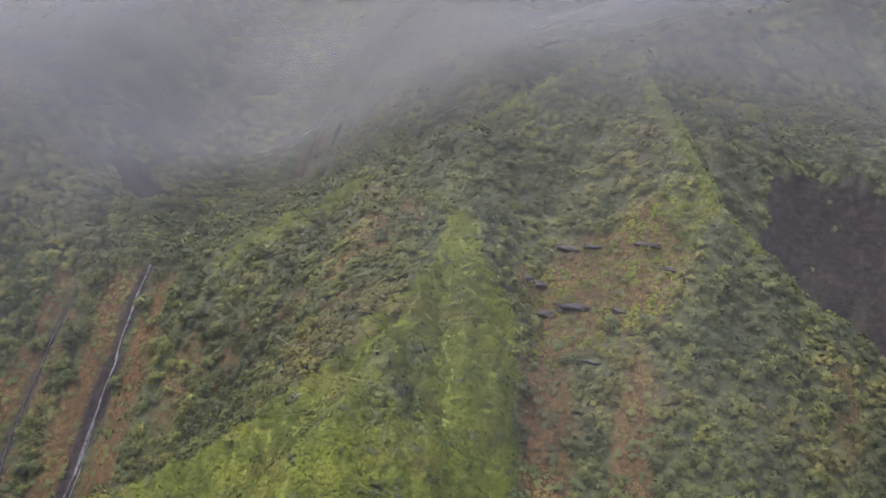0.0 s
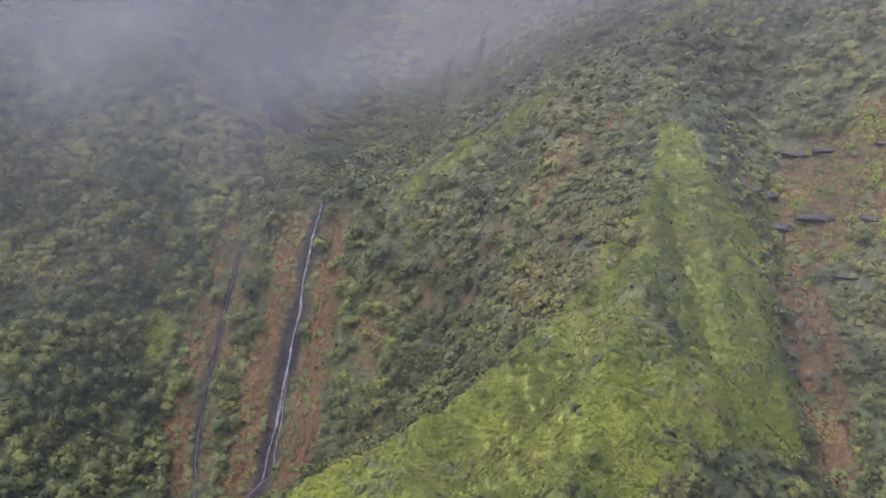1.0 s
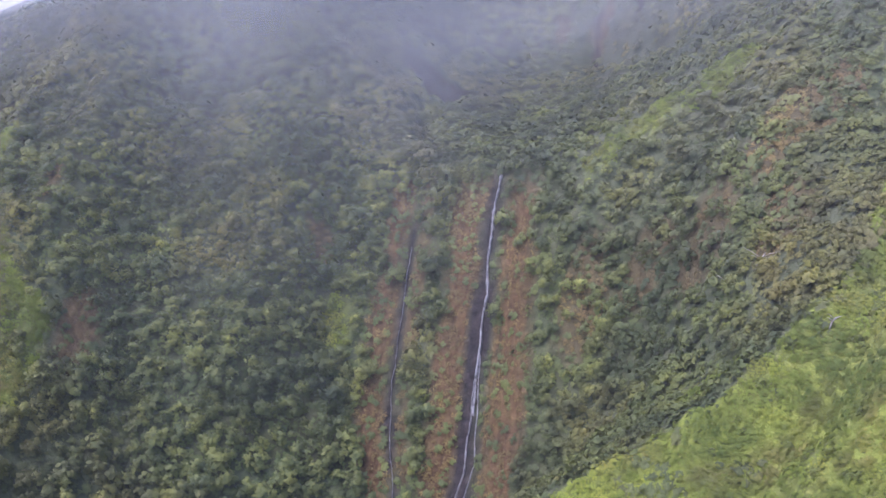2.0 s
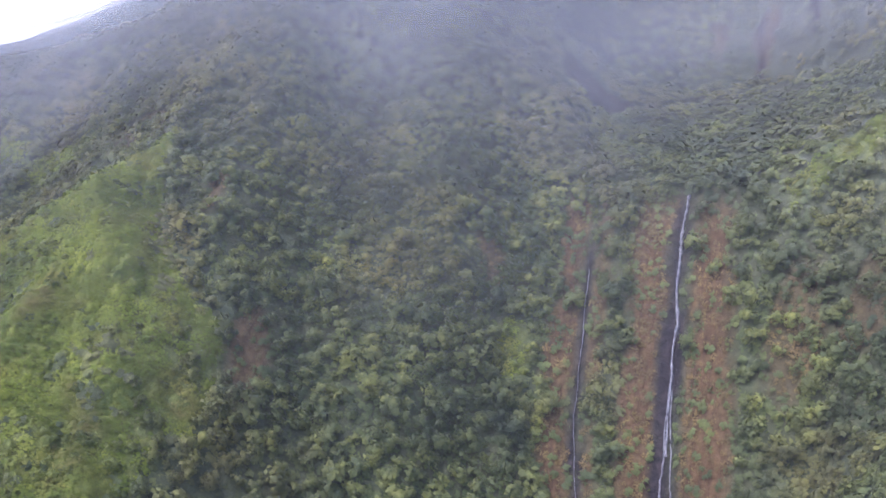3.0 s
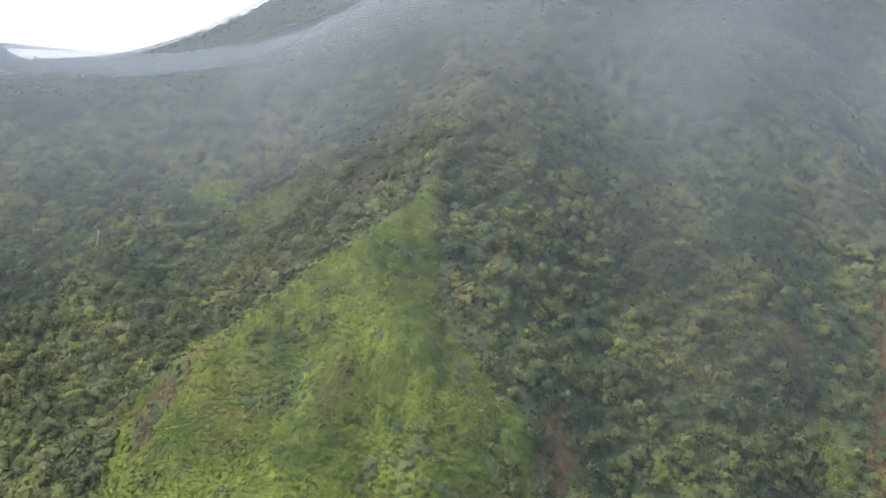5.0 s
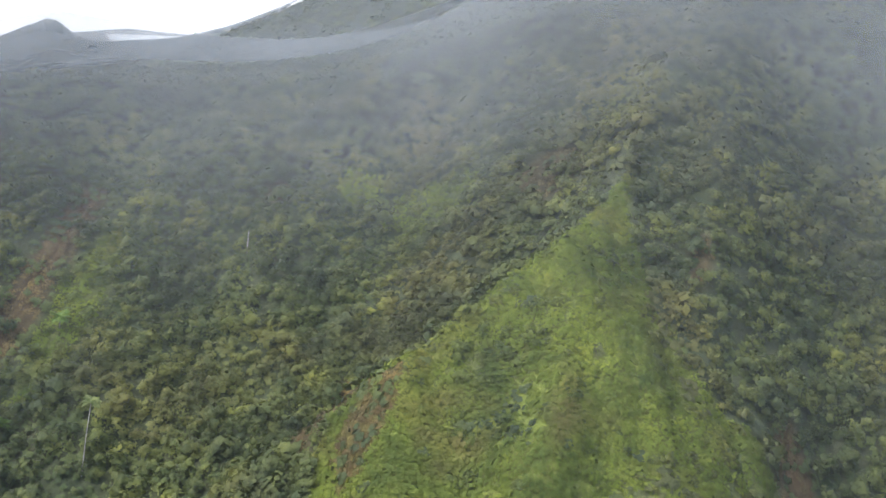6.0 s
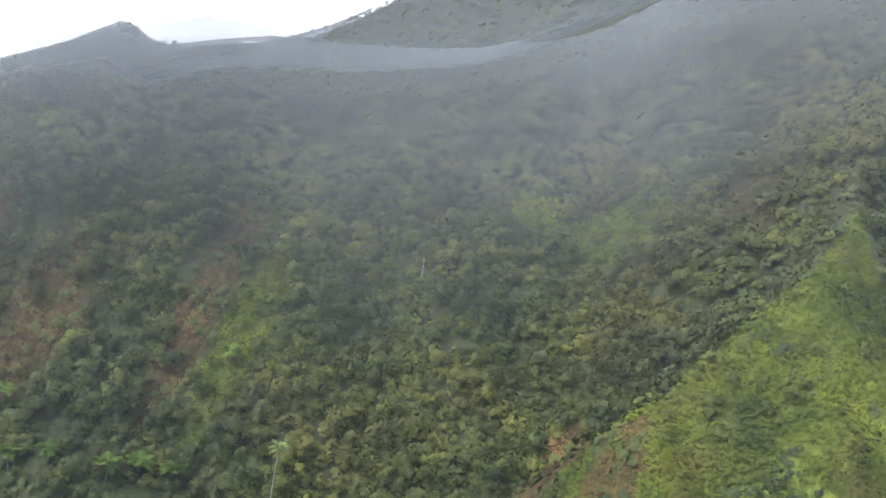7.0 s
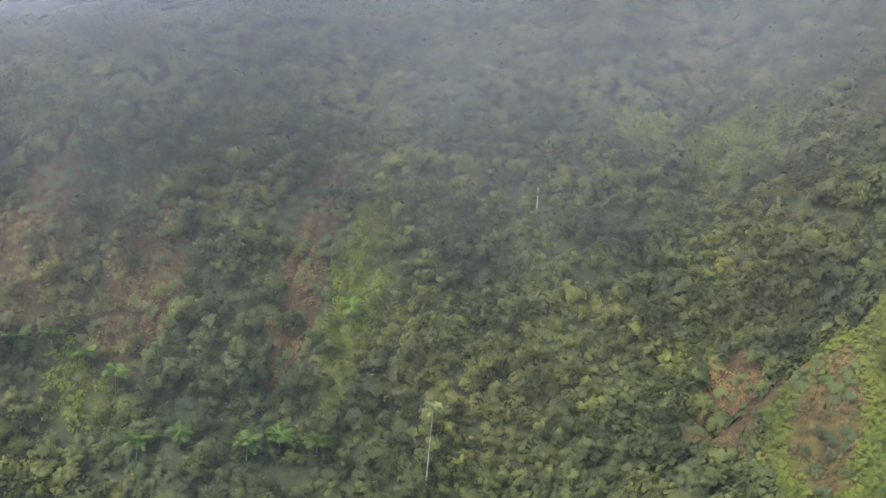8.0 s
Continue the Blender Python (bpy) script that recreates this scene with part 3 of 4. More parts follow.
def build_vegetation():
    # trees
    x, y, z = sample_flanks(3.35, 21, -425, 180, 150, 430)
    fern, soil, rock = masks(x, y, z)
    r = np.random.default_rng(22)
    chance = r.uniform(size=len(x))
    clear = np.ones(len(x), bool)
    for (px, py), half, deep in [(p, 2.6, 7) for p in FERN_PLACES] + [(PALM_PLACE, 3.6, 12)]:
        clear &= (np.abs(x - px - 0.1 * (y - py)) > half) | (y < py - deep) | (y > py + 1.5)
    patchy = np.clip(1.7 * value_noise(x, y, 9, 38, 3) + 0.16 + 0.3 * ((x > np.interp(y, [180, 237, 272], [-214, -204, -206])) & (x < -170)) + 0.42 * ((x > np.interp(y, [170, 200, 230, 245], [-14, -8, 0, 4])) & (x < 12)), 0, 0.6)
    keep = (z > 76) & ((chance > fern * 1.02 - 0.03) | (chance < patchy)) & (chance > soil * 1.04) & (clear | (chance < 0.95)) & (rock < 0.3) & ((z > 157) | (np.abs(x - fall_x(z)) > 2.8)) & ((z > 140) | (np.abs(x - thread_x(z)) > 2.2))
    x, y, z, fern, clear = x[keep], y[keep], z[keep], fern[keep], clear[keep]
    size = 3.3 + 3.0 * r.uniform(size=len(x)) ** 2.2 + 0.7 * value_noise(x, y, 30, 61, 2)
    size = np.clip(size * (1 - 0.35 * fern) * np.where(clear, 1.0, 0.6) * np.interp(x, [-95, -60], [1.0, 0.8]), 1.6, 7.8)
    turn, squash = r.uniform(0, 6.28, len(x)), r.uniform(0.6, 1.0, len(x))
    kind = r.integers(0, len(TREES), len(x))
    # in the cloud belt the wind keeps the crowns low and closed
    high = np.clip((z - 150) / 45, 0, 1)
    squash *= (1 - 0.2 * high) * np.interp(y, [320, 430], [1.0, 0.7])
    lean = unit(ground_normal(x, y) * np.array([0.8, 0.8, 0.55]) + np.array([0, 0, 0.35]))
    # the trees that stand lowest on the open wall, nearest to the flight line, are things of their own
    order = np.argsort(np.where((z > 98) & (y < 268), y - 0.35 * z, 1e9))
    own = np.zeros(len(x), bool)
    own[order[fern[order] < 0.3][:280]] = True
    protos = []
    for k, (quads, soft, limbs) in enumerate(TREES):
        verts, faces = limb_mesh(limbs)
        top = new("tree")
        mesh_object("trunk", verts, faces, [BARK], top, smooth=True)
        join_quads("crown", quads, soft, LEAF).parent = top
        tagged(top, "dark green broad-crowned tropical tree rooted on the steep slope", "tree", "trees on the valley wall")
        protos.append([top, False])
    for i in np.nonzero(own)[0]:
        proto = protos[kind[i]]
        m = Matrix.Translation((x[i], y[i], z[i] - 0.1 * size[i])) @ Vector((0, 0, 1)).rotation_difference(Vector(lean[i])).to_matrix().to_4x4() @ pose(0, 0, 0, 0, 0, math.degrees(turn[i]))
        if proto[1]:
            ob = copy_thing(proto[0], m)
        else:
            ob, proto[1] = proto[0], True
            ob.matrix_basis = m
        ob.scale = (size[i], size[i], size[i] * squash[i])
    near = (y < 300) & (z > 92) & (x < 105)
    bushy = fern > 0.3
    parts, bushes = [], []
    for shapes, zone in ((TREES, near), (MID_TREES, ~near)):
        for k, shape in enumerate(shapes):
            w = (kind == k) & ~own & zone & ~bushy
            if shapes is TREES:
                b = (kind == k) & ~own & bushy
                bushes.append(placed(shape, x[b], y[b], z[b] - 0.15 * size[b], 0.85 * size[b], turn[b], 0.85 * squash[b], lean[b], 0.5))
            parts.append(placed(shape, x[w], y[w], z[w] - 0.1 * size[w], size[w], turn[w], squash[w], lean[w], 0.5 + 0.7 * high[w] + np.interp(y[w], [290, 340], [0.0, 1.2])))
    # the forest goes on down to the valley floor
    x, y, z = sample_slope(-560, 320, -160, 235, 10.5, 29)
    w = (z < 80) & (value_noise(x, y, 70, 63, 3) + np.interp(y, [-160, -40, 60], [-0.6, 0.1, 1.0]) > 0)
    x, y, z = x[w], y[w], z[w]
    size, turn, squash = r.uniform(8.0, 12.0, len(x)), r.uniform(0, 6.28, len(x)), r.uniform(0.5, 0.85, len(x))
    kind = r.integers(0, len(FAR_TREES), len(x))
    lean = unit(ground_normal(x, y) + np.array([0, 0, 1.0]))
    for k, shape in enumerate(FAR_TREES):
        w = kind == k
        parts.append(placed(shape, x[w], y[w], z[w] - 0.1 * size[w], size[w], turn[w], squash[w], lean[w], 0.6))
    # the mountain behind
    x, y, z = sample_slope(-740, 320, 430, 655, 7.6, 23)
    size, turn, squash = r.uniform(5, 7, len(x)) * np.interp(y, [530, 610], [1.0, 0.5]), r.uniform(0, 6.28, len(x)), r.uniform(0.5, 0.75, len(x))
    kind = r.integers(0, len(FAR_TREES), len(x))
    lean = ground_normal(x, y)
    for k, shape in enumerate(FAR_TREES):
        w = kind == k
        parts.append(placed(shape, x[w], y[w], z[w] - 0.2 * size[w], size[w], turn[w], squash[w], lean[w], 2.5))
    # lone trees along the far crest
    x = r.uniform(-535, -330, 170)
    y = FAR_Y - r.uniform(0, 5, 170)
    z, size = height(x, y), r.uniform(1.6, 4.0, 170) * (0.6 + 0.5 * (value_noise(x, y, 25, 67, 2) > 0))
    up = np.tile(np.array([0.0, 0.0, 1.0]), (170, 1))
    parts.append(placed(MID_TREES[0], x[:85], y[:85], z[:85] + 0.1 * size[:85], size[:85], x[:85], 0 * size[:85] + 1.1, up[:85], 0.3))
    parts.append(placed(MID_TREES[3], x[85:], y[85:], z[85:] + 0.1 * size[85:], size[85:], x[85:], 0 * size[85:] + 1.3, up[85:], 0.3))
    quads, soft = (np.concatenate(p) for p in zip(*parts))
    tagged(join_quads("forest", quads, soft, LEAF), "dense dark green rainforest canopy covering the steep valley wall", "forest", kind="stuff")
    quads, soft = (np.concatenate(p) for p in zip(*bushes))
    tagged(join_quads("meadow_bushes", quads, soft, BUSH), "low olive-green bushes scattered through the fern meadows", "bushes", kind="stuff")
    # low growth: fern meadows, dry fern on the scars, shrubs under the trees
    x, y, z = sample_flanks(1.35, 24, -400, 120, 128, 330)
    fern, soil, rock = masks(x, y, z)
    chance = r.uniform(size=len(x))
    patch = 0.8 * value_noise(x, y, 4, 36, 2) + 0.4 * value_noise(x, y, 12, 37, 2) + 0.5 * (chance - 0.5)
    meadow_kind = np.where(patch > 0.36, 2, 1)
    zone = np.where(rock > 0.4, np.where((chance < 0.004) & (x > 60), 2, 0), np.where(soil > 0.45, np.where((chance > 0.66) & (x > 14) & (y > 221), 1, np.where(chance < 0.55, 3, np.where(chance < 0.8, 2, 0))), np.where(fern > 0.1 + 0.75 * chance ** 2, meadow_kind, np.where(chance < np.where(z < 118, 0.62, 0.5), 2, 0))))
    lip = np.interp(x, [-66, -46, -36, -25, -21, -16, -12, -6, -3], [192, 196, 200, 203, 206, 213, 221, 230, 246])
    zone = np.where((x > -66) & (x < -4) & (y > lip + 1.5) & (y < lip + 7), 2, zone)
    zone = np.where(z < 68, 0, zone)
    lean = ground_normal(x, y)
    for code, name, mat, label, lo, hi in ((1, "fern_meadow", FERN, "bright yellow-green fern carpet on the sunlit spurs", 1.7, 3.5), (2, "shrubs", SHRUB, "low green shrubs filling gaps between the trees", 1.6, 2.8), (3, "dry_ferns", DRY, "dry rusty brown ferns on bare soil scars", 1.0, 2.4)):
        w0 = zone == code
        kind = r.integers(0, len(TUFTS), len(x))
        parts = []
        for k, shape in enumerate(BUSHES if code == 2 else TUFTS):
            w = w0 & (kind == k)
            n = int(w.sum())
            parts.append(placed(shape, x[w], y[w], z[w] + 0.05, r.uniform(lo, hi, n), r.uniform(0, 6.28, n), r.uniform(0.35, 0.95, n) if code == 1 else r.uniform(0.45, 0.9, n), lean[w], 2.4 if code == 3 else 1.2))
        quads, soft = (np.concatenate(p) for p in zip(*parts))
        tagged(join_quads(name, quads, soft, mat), label, "plants", kind="stuff")


build_vegetation()


# ---------------------------------------------------------------- the falls
def drape(x, z_top, guess=285.0):
    """The y at which the wall stands at height z_top, at x."""
    lo, hi = 150.0, 330.0
    ys = np.arange(lo, hi, 0.5)
    hs = height(np.full_like(ys, x), ys)
    above = np.nonzero(hs > z_top)[0]
    return ys[above[0]] if len(above) else guess


def ribbon(name, path_x, z_top, z_bottom, width, seed, parent, mat, lift=0.5):
    """A strand of water that clings to the wall, of uneven width, a little proud of the rock."""
    r = np.random.default_rng(seed)
    verts, faces = [], []
    zs = np.arange(z_top, z_bottom, -0.8)
    for i, zz in enumerate(zs):
        xx = path_x(zz) + 0.12 * math.sin(zz * 0.5 + seed) + 0.05 * r.normal()
        yy = drape(xx, zz) - lift
        w = width(zz) * r.uniform(0.65, 1.2)
        verts += [(xx - w, yy + 0.12, zz), (xx, yy - 0.22, zz + 0.1), (xx + w, yy + 0.12, zz), (xx, yy + 0.5, zz)]
        if i:
            a, b = 4 * (i - 1), 4 * i
            for k in range(4):
                faces.append((a + k, a + (k + 1) % 4, b + (k + 1) % 4, b + k))
    return mesh_object(name, verts, faces, [mat], parent, smooth=True)


def build_falls():
    fall = tagged(new("waterfall"), "thin white waterfall dropping down a dark wet rock chute", "waterfall")
    ribbon("strand", fall_x, 156, 98, lambda z: 0.27 + 0.16 * math.sin(z * 0.21) ** 2, 1, fall, WATER)
    ribbon("strand", lambda z: fall_x(z) + np.interp(z, [60, 90, 112], [1.6, 1.5, 0.3]), 112, 70, lambda z: 0.15, 2, fall, WATER)
    ribbon("strand", lambda z: fall_x(z) - np.interp(z, [60, 90, 112], [0.9, 0.7, 0.1]), 108, 70, lambda z: 0.2, 3, fall, WATER)
    small = tagged(new("waterfall"), "faint trickle of water down a narrow dark chute", "waterfall")
    ribbon("strand", thread_x, 136, 72, lambda z: 0.09, 4, small, WATER)


build_falls()


# ---------------------------------------------------------------- single plants, rocks and dead wood
def part(name, bm, mat, parent, label=""):
    me = bpy.data.meshes.new(name)
    bm.to_mesh(me)
    bm.free()
    me.materials.append(mat)
    me.polygons.foreach_set("use_smooth", np.ones(len(me.polygons), bool))
    ob = new(name, me)
    ob.parent = parent
    return tagged(ob, label) if label else ob


def tube(points, radii, sides=8):
    """A tapered limb along the points."""
    bm = bmesh.new()
    rings = []
    for i, p in enumerate(points):
        ahead = Vector(points[min(i + 1, len(points) - 1)]) - Vector(points[max(i - 1, 0)])
        q = ahead.to_track_quat("Z", "Y")
        rings.append([bm.verts.new(Vector(p) + q @ Vector((radii[i] * math.cos(2 * math.pi * k / sides), radii[i] * math.sin(2 * math.pi * k / sides), 0))) for k in range(sides)])
    for a, b in zip(rings, rings[1:]):
        for k in range(sides):
            bm.faces.new((a[k], a[(k + 1) % sides], b[(k + 1) % sides], b[k]))
    bm.faces.new(rings[-1])
    bm.faces.new(rings[0][::-1])
    return bm


def frond_mesh(length, width, droop, rise, r, leaflets=9):
    """A feather frond: a thin midrib with paired leaflets along its arching line, growing along +x."""
    bm = bmesh.new()
    line = [Vector((length * u * (1 - 0.12 * droop * u), 0, length * (rise * u - droop * u * u))) for u in np.linspace(0, 1, leaflets + 1)]
    up = Vector((0, 0, 0.025 * length))
    for a, b in zip(line, line[1:]):
        bm.faces.new([bm.verts.new(v) for v in (a + Vector((0, 0.02, 0)), b + Vector((0, 0.015, 0)), b - Vector((0, 0.015, 0)), a - Vector((0, 0.02, 0)))])
    for i, (a, b) in enumerate(zip(line, line[1:])):
        u = (i + 0.5) / leaflets
        w = width * math.sin(math.pi * min(1, 0.12 + 0.95 * u)) ** 0.7 * r.uniform(0.85, 1.1)
        for side in (-1, 1):
            tip = (a + b) / 2 + Vector((0.25 * w, side * w, -0.3 * w))
            mid = (a * 0.35 + b * 0.65) + Vector((0.1 * w, side * w * 0.55, 0)) + up
            bm.faces.new([bm.verts.new(v) for v in ((a, mid, tip) if side > 0 else (a, tip, mid))])
            bm.faces.new([bm.verts.new(v) for v in ((a, b, tip + up) if side < 0 else (a, tip + up, b))])
    return bm


def feather_plant(name, x, y, trunk, crown, count, seed, label, category, bark, leaf, lean=(0.0, 0.0)):
    r = np.random.default_rng(seed)
    top = new(name)
    top.location = (x, y, float(height(x, y)) - 0.3)
    pts = [(lean[0] * u * u, lean[1] * u * u, trunk * u) for u in (0, 0.25, 0.5, 0.75, 1.0)]
    part("trunk", tube(pts, [0.13, 0.1, 0.08, 0.07, 0.09]), bark, top)
    for k in range(count):
        ob = part("frond", frond_mesh(crown * r.uniform(0.85, 1.1), crown * 0.4, r.uniform(0.35, 0.8), r.uniform(-0.1, 1.0), r), leaf, top)
        ob.matrix_basis = pose(*pts[-1], 0, 0, 360 * k / count + r.uniform(-14, 14))
    return tagged(top, label, category)


PALM_LEAF = leaf_material("palm_frond", [(0.0, (0.0975, 0.1275, 0.042)), (0.4, (0.135, 0.1725, 0.063)), (0.75, (0.1725, 0.21, 0.084)), (1.0, (0.225, 0.2475, 0.112))], 0.5, (0.2, 0.18, 0.09), 0.4)
TREE_FERN = leaf_material("tree_fern_frond", [(0.0, (0.0684, 0.1181, 0.0198)), (0.4, (0.1026, 0.1624, 0.0257)), (0.75, (0.1368, 0.2066, 0.0347)), (1.0, (0.1824, 0.2362, 0.0495))], 0.3, (0.14, 0.2, 0.04), 0.4)

feather_plant("palm_tree", *PALM_PLACE, 108.6 - float(height(*PALM_PLACE)), 2.05, 22, 1, "tall slender palm with a pale trunk above the forest", "palm", PALE, PALM_LEAF, (0.35, 0.1))
for k, (px, py) in enumerate(FERN_PLACES):
    feather_plant("tree_fern", px, py, 3.2 + 0.5 * (k % 3), 2.4 + 0.25 * (k % 4), 13, 20 + k, "bright green tree fern with a spreading rosette of fronds", "tree fern", BARK, TREE_FERN, (0.1, -0.3))["group"] = "tree ferns low on the wall"


def dead_tree(x, y, tall, seed, label):
    r = np.random.default_rng(seed)
    top = new("dead_tree")
    top.location = (x, y, float(height(x, y)) - 0.2)
    part("trunk", tube([(0, 0, 0), (0.1 * tall, -0.1 * tall, 0.45 * tall), (0.3 * tall, -0.16 * tall, 0.8 * tall)], [0.16, 0.12, 0.06]), PALE, top)
    for k in range(5):
        a, u = r.uniform(-0.9, 0.9) + (math.pi if k % 2 else 0), r.uniform(0.45, 1.0)
        base = Vector((0.24 * tall * u, -0.14 * tall * u, 0.78 * tall * u))
        way = Vector((math.cos(a), -0.4 + 0.3 * math.sin(a), r.uniform(0.1, 0.6)))
        n = tall * r.uniform(0.4, 0.75)
        part("branch", tube([base, base + way * n * 0.5 + Vector((0, 0, 0.06 * n)), base + way * n], [0.08, 0.055, 0.02], 6), PALE, top)
    return tagged(top, label, "dead tree")


dead_tree(-33.6, 226, 5.6, 3, "bleached leafless tree in the shrubs beside the ferny spur")
dead_tree(-26.5, 197.5, 2.6, 4, "small bleached branches lying among bright ferns")
dead_tree(-38.5, 231, 3.0, 5, "small bleached snag at the edge of the hollow")
bare = tagged(new("bare_trunk"), "pale straight bare trunk standing among dark trees", "dead tree")
bare.location = (-288.2, 283.6, float(height(-288.2, 283.6)) - 0.3)
part("trunk", tube([(0, 0, 0), (0.05, 0, 2.5), (0, 0, 5.4)], [0.17, 0.14, 0.1]), PALE, bare)


def rock_ledge(x, y, size, seed, label, turn=0.0):
    """A broken shelf of basalt: a flattened lump with stepped, rough faces."""
    bm = bmesh.new()
    bmesh.ops.create_icosphere(bm, subdivisions=3, radius=1.0)
    for v in bm.verts:
        p = v.co.copy()
        n = noise.fractal(p * 1.7 + Vector((seed * 3.1, 0, 0)), 0.8, 2.0, 4)
        step = round((p.z + 0.15 * n) * 3) / 3
        v.co = Vector((p.x * (1 + 0.35 * n), p.y * (1 + 0.3 * n), p.z * 0.45 + step * 0.55))
        v.co = Vector((v.co.x * size[0], v.co.y * size[1], v.co.z * size[2] * (0.62 + 0.35 * noise.noise(Vector((p.x * 3 + seed, p.y, 1))))))
    ob = part("rock_ledge", bm, ROCK, None)
    ob.matrix_basis = pose(x, y, float(height(x, y)) + 0.25 * size[2], 0, 0, turn)
    return tagged(ob, label, "rock", "rock ledges")


for k, (rx, ry, size, turn) in enumerate([(26.6, 244.2, (3.2, 1.4, 1.3), -25), (32.0, 241.0, (3.4, 1.3, 1.1), -28), (43.0, 233.0, (3.6, 1.4, 1.2), -32), (48.0, 228.6, (2.8, 1.2, 1.0), -35), (22.0, 231.5, (3.0, 1.6, 1.7), 10), (28.8, 230.6, (4.2, 1.6, 1.5), -10), (19.5, 236.5, (2.4, 1.3, 1.4), 5), (38.0, 226.0, (2.2, 1.1, 1.0), -20),
                                          (17.0, 236.0, (1.6, 1.2, 1.6), 15), (33.0, 220.5, (2.4, 1.1, 0.8), -5), (-238.6, 247.3, (2.0, 1.2, 0.8), 12)]):
    rock_ledge(rx, ry, size, k, "dark weathered basalt ledge jutting out of the dry grass" if k < 10 else "grey boulder half buried in bright ferns", turn)


# ---------------------------------------------------------------- mist
def mist_material(name, colour):
    m, nodes, links, bsdf = material(name)
    a = nodes.new("ShaderNodeAttribute")
    a.attribute_name = "thickness"
    drift = range_node(nodes, links, noise_node(nodes, links, 0.016, 5.0, 0.6), 0.3, 0.65, 0.55, 1.0)
    links.new(math_node(nodes, links, "MULTIPLY", a.outputs["Fac"], drift), bsdf.inputs["Alpha"])
    bsdf.inputs["Base Color"].default_value = (*colour, 1)
    bsdf.inputs["Roughness"].default_value = 1.0
    bsdf.inputs["Specular IOR Level"].default_value = 0.0
    return m


HAZE = mist_material("valley_haze", (0.17, 0.185, 0.235))
MIST = mist_material("thin_mist", (0.189, 0.206, 0.207))
# where the mist begins up the slope and how thick it lies there, along the wall
MIST_X = [-720, -420, -365, -330, -255, -160, -110, -80, -62, 0, 50, 100, 300]
MIST_Y = [244, 244, 246, 258, 270, 270, 306, 342, 330, 262, 256, 262, 275]
MIST_S = [2.5, 2.5, 2.2, 1.75, 1.75, 1.7, 1.3, 1.1, 1.05, 0.85, 0.85, 0.8, 0.8]


def cloud_material():
    """Bright cloud far off, which glows with the light that it scatters."""
    m, nodes, links, bsdf = material("white_cloud")
    a = nodes.new("ShaderNodeAttribute")
    a.attribute_name = "thickness"
    links.new(a.outputs["Fac"], bsdf.inputs["Alpha"])
    bsdf.inputs["Base Color"].default_value = (0.1, 0.1, 0.1, 1)
    bsdf.inputs["Roughness"].default_value = 1.0
    bsdf.inputs["Specular IOR Level"].default_value = 0.0
    bsdf.inputs["Emission Color"].default_value = (0.97, 0.98, 1.0, 1)
    bsdf.inputs["Emission Strength"].default_value = 0.75
    return m


CLOUD = cloud_material()


def build_cloud():
    """The white cloud that hides the horizon beyond the crest."""
    angles, levels = np.linspace(radians(-70), radians(70), 90), np.linspace(-30, 40, 29)
    ga, gl = np.meshgrid(angles, levels)
    radius = 2600.0
    gx, gy = -150 + radius * np.sin(ga), radius * np.cos(ga)
    gz = 20 + (gl + 30) * 13.0
    ob = mesh_object("cloud_bank", np.stack([gx, gy, gz], -1).reshape(-1, 3).tolist(), grid_faces(29, 90).tolist(), [CLOUD], smooth=True)
    thickness = np.clip((40 - gl + 4 * value_noise(ga * 900, gl * 9, 120, 121, 3)) / 10, 0, 1) * (gl < 40)
    a = ob.data.attributes.new("thickness", "FLOAT", "POINT")
    a.data.foreach_set("value", thickness.reshape(-1).astype(np.float32))
    return tagged(ob, "white cloud lying low behind the far crest", "cloud", kind="stuff")


build_cloud()


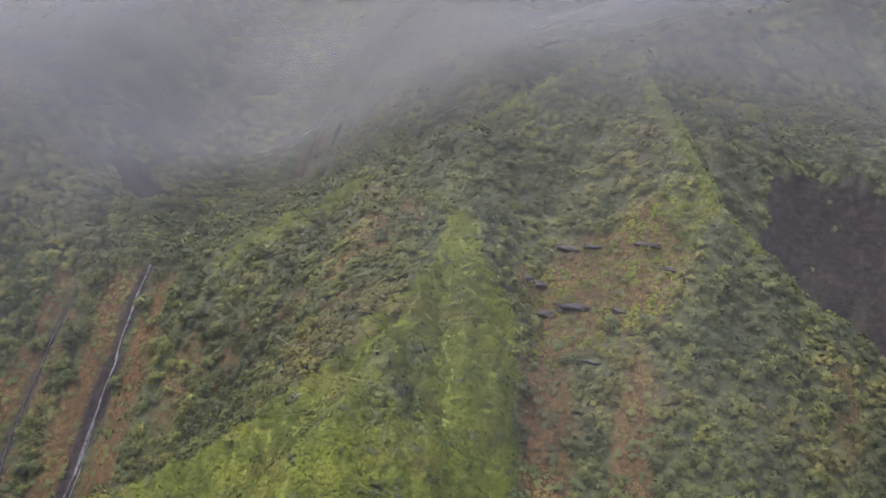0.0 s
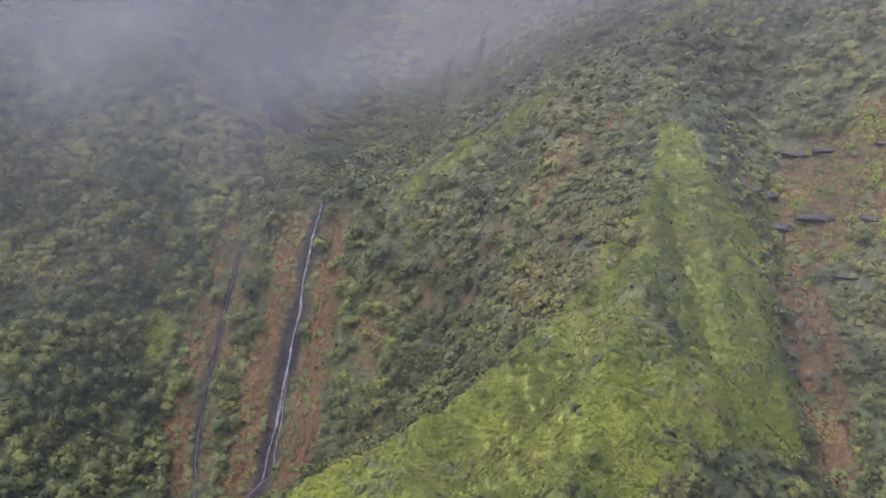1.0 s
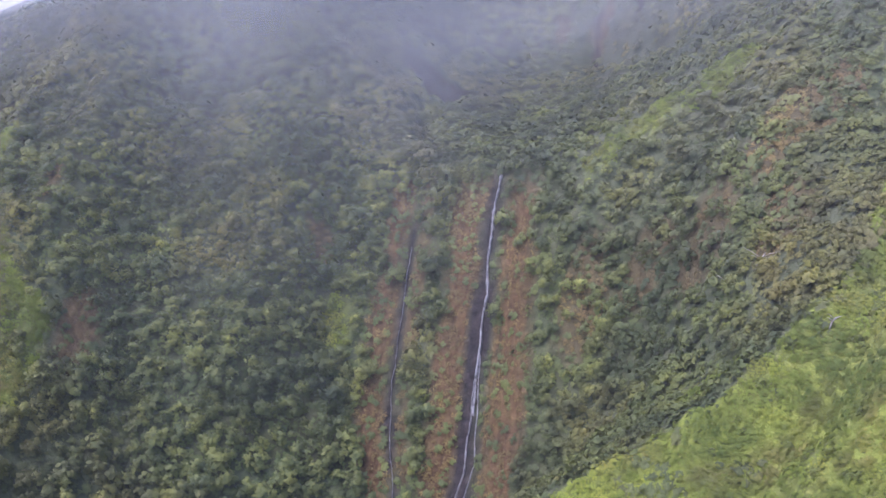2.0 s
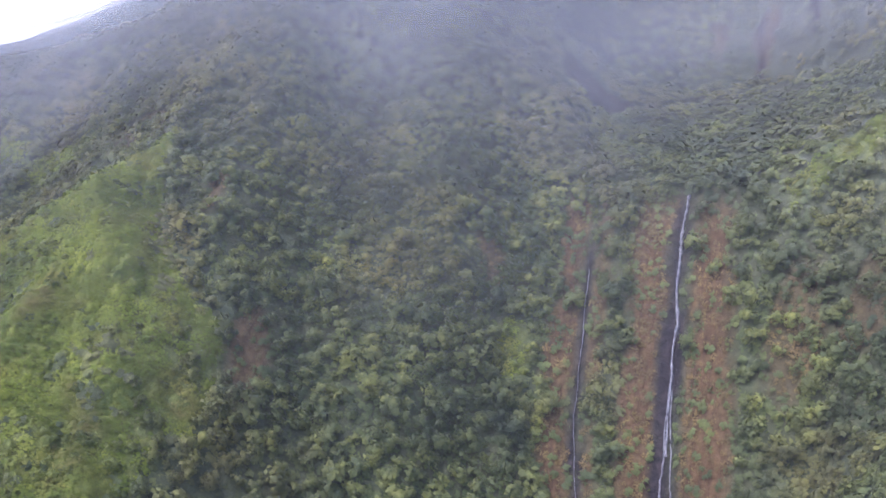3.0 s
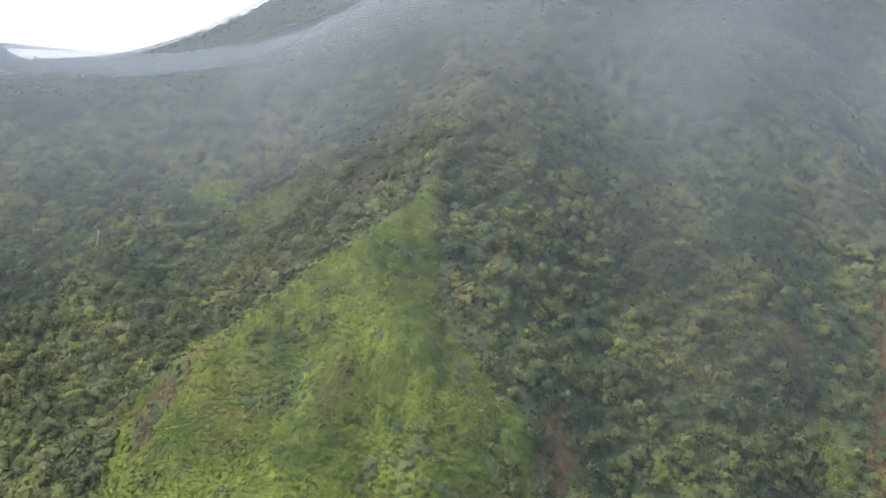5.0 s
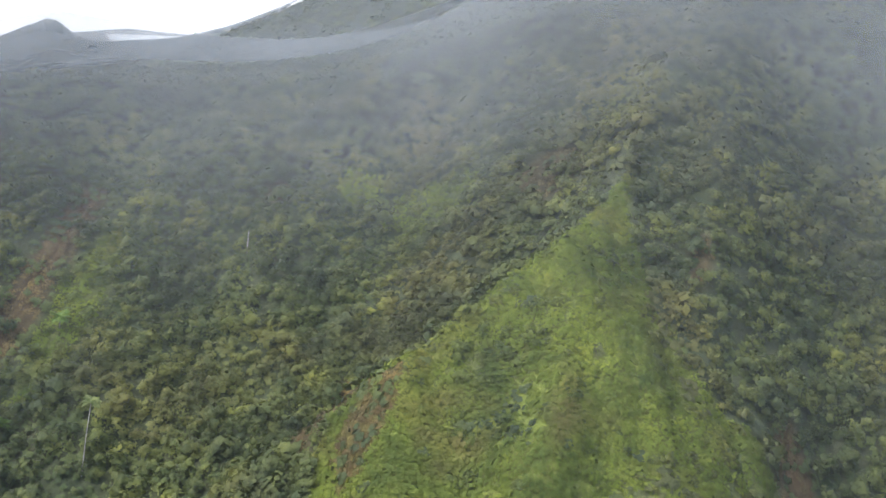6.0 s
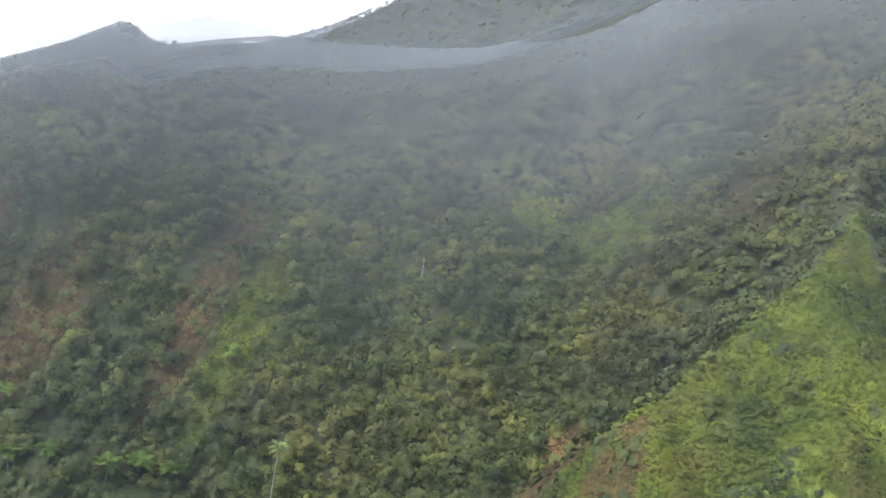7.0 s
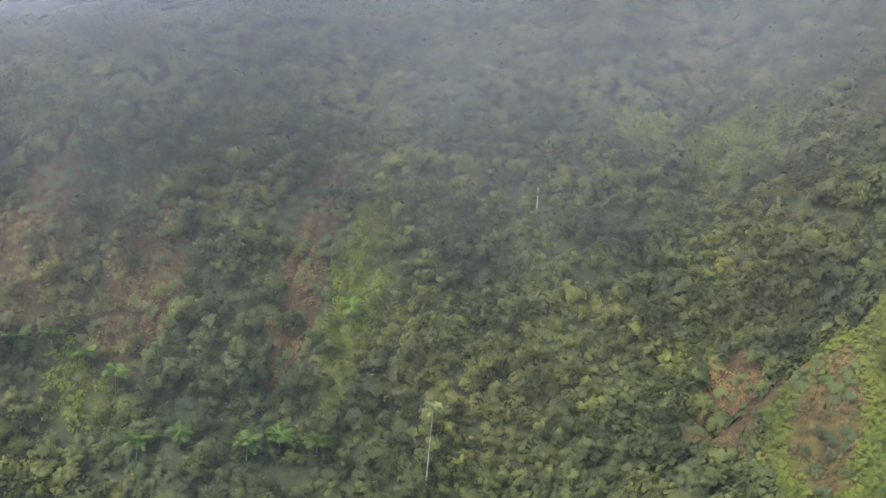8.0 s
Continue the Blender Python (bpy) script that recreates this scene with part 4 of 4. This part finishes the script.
def build_mist(lift, spread, most, haze, mat):
    """A veil of drifting mist over the slopes, thin low down and thicker towards the tops."""
    xs, ys = np.arange(-900, 420, 10.0), axis([140, (420, 5), (638, 7)])
    gx, gy = np.meshgrid(xs, ys)
    gz = ground = height(gx, gy)
    for _ in range(2):
        pad = np.pad(gz, 1, mode="edge")
        gz = (pad[:-2, 1:-1] + pad[2:, 1:-1] + pad[1:-1, :-2] + pad[1:-1, 2:] + 2 * gz) / 6
    gz = np.where(gy > 480, np.maximum(gz, ground), gz)
    off = np.minimum(lift * np.interp(gx, [-450, -400, -340], [0.12, 0.3, 1.0]) + np.interp(gx, [-500, -330], [0.3, 2.0]) * value_noise(gx, gy, 60, 81 + int(lift), 3), np.interp(gy, [300, 350, 440, 520, FAR_Y], [20.0, 6.0, 4.5, 4.2, 3.0]) + np.interp(gx, [-275, -215], [0.0, 12.0]) * np.interp(gy, [300, 380], [0.0, 1.0]))
    near = np.clip((480 - gy) / 80, 0, 1)
    shift, top = 0.35 * off * near, gz + off * (1 + 0.1 * near)
    start = np.interp(gx, MIST_X, MIST_Y) + 9 * value_noise(gx, gy, 50, 88 + int(lift), 3) - 0.7 * off
    t = np.clip((gy - start) / (spread * np.interp(gx, [-420, -300, -200], [1.6, 1.4, 1.0])), 0, 1)
    # in the hollow behind the falls and over the brow the mist lies by height
    by_height = np.clip((gz + off - np.interp(gx, [-170, -110, -50, 0, 60], [150, 150, 168, 190, 196]) + 6 * value_noise(gx, gy, 50, 87, 3)) / np.interp(gx, [-60, 0], [85, 55]), 0, 1)
    east = np.clip((gx + 175) / 40, 0, 1)
    t = t * (1 - east) + by_height * east
    strength = np.interp(gx, MIST_X, MIST_S)
    strength = strength + (1.0 - strength) * np.clip((gy - 370) / 100, 0, 1) * np.clip((gx + 330) / 60, 0, 1)
    low = np.clip((gz - np.interp(gx, [-320, -270, -200, -150], [74, 92, 92, 75])) / 55, 0, 1) * np.clip((gy - 150) / 30, 0, 1) * np.interp(gx, [-360, -280, -230, -190, -130, -95, -70, -25, 0, 55, 75], [2.1, 1.3, 0.9, 1.5, 1.85, 1.1, 0.35, 0.2, 1.0, 1.1, 0.2]) * np.interp(gy, [290, 380], [1.0, 0.3])
    thickness = haze * low + most * strength * t * t * (3 - 2 * t)
    thickness = np.minimum(thickness + 0.2 * np.clip((gy - 400) / 90, 0, 1) * np.interp(gx, [-480, -410, -330, -230], [0.0, 0.35, 0.35, 1.0]), np.interp(gx, [-260, -170, -60, 0], [0.72, 0.42, 0.3, 0.48])) * np.interp(gy, [380, 450, 530, 580, 638], [1.0, 0.72, 0.72, 0.9, 0.95]) * np.clip((gx + 900) / 100, 0, 1) * np.clip((410 - gx) / 100, 0, 1)
    faces = grid_faces(len(ys), len(xs))
    keep = thickness.reshape(-1)[faces].max(1) > 0
    ob = mesh_object("mist_bank", np.stack([gx, gy - shift, top], -1).reshape(-1, 3).tolist(), faces[keep].tolist(), [mat], smooth=True)
    a = ob.data.attributes.new("thickness", "FLOAT", "POINT")
    a.data.foreach_set("value", thickness.reshape(-1).astype(np.float32))
    return tagged(ob, "thin grey mist drifting over the upper slopes", "mist", "mist banks", "stuff")


def build_haze():
    """The thin damp air that hangs in the valley before the whole wall."""
    gx, gz = np.meshgrid(np.arange(-480, 160, 12.0), np.arange(72, 300, 9.0))
    gy = 75 - 0.34 * np.maximum(gx, -330) + 3 * value_noise(gx, gz, 70, 93, 2)
    ob = mesh_object("haze", np.stack([gx, gy, gz], -1).reshape(-1, 3).tolist(), grid_faces(*gx.shape).tolist(), [HAZE], smooth=True)
    thickness = 0.04 * (1 + 0.3 * value_noise(gx, gz, 60, 91, 3)) * np.interp(gz, [72, 90, 170, 215], [0, 1, 1, 0])
    a = ob.data.attributes.new("thickness", "FLOAT", "POINT")
    a.data.foreach_set("value", thickness.reshape(-1).astype(np.float32))
    return tagged(ob, "faint bluish haze hanging before the valley wall", "mist", "mist banks", "stuff")


build_mist(13.0, 60.0, 0.34, 0.0, MIST)
build_mist(18.0, 110.0, 0.38, 0.07, MIST)
build_haze()
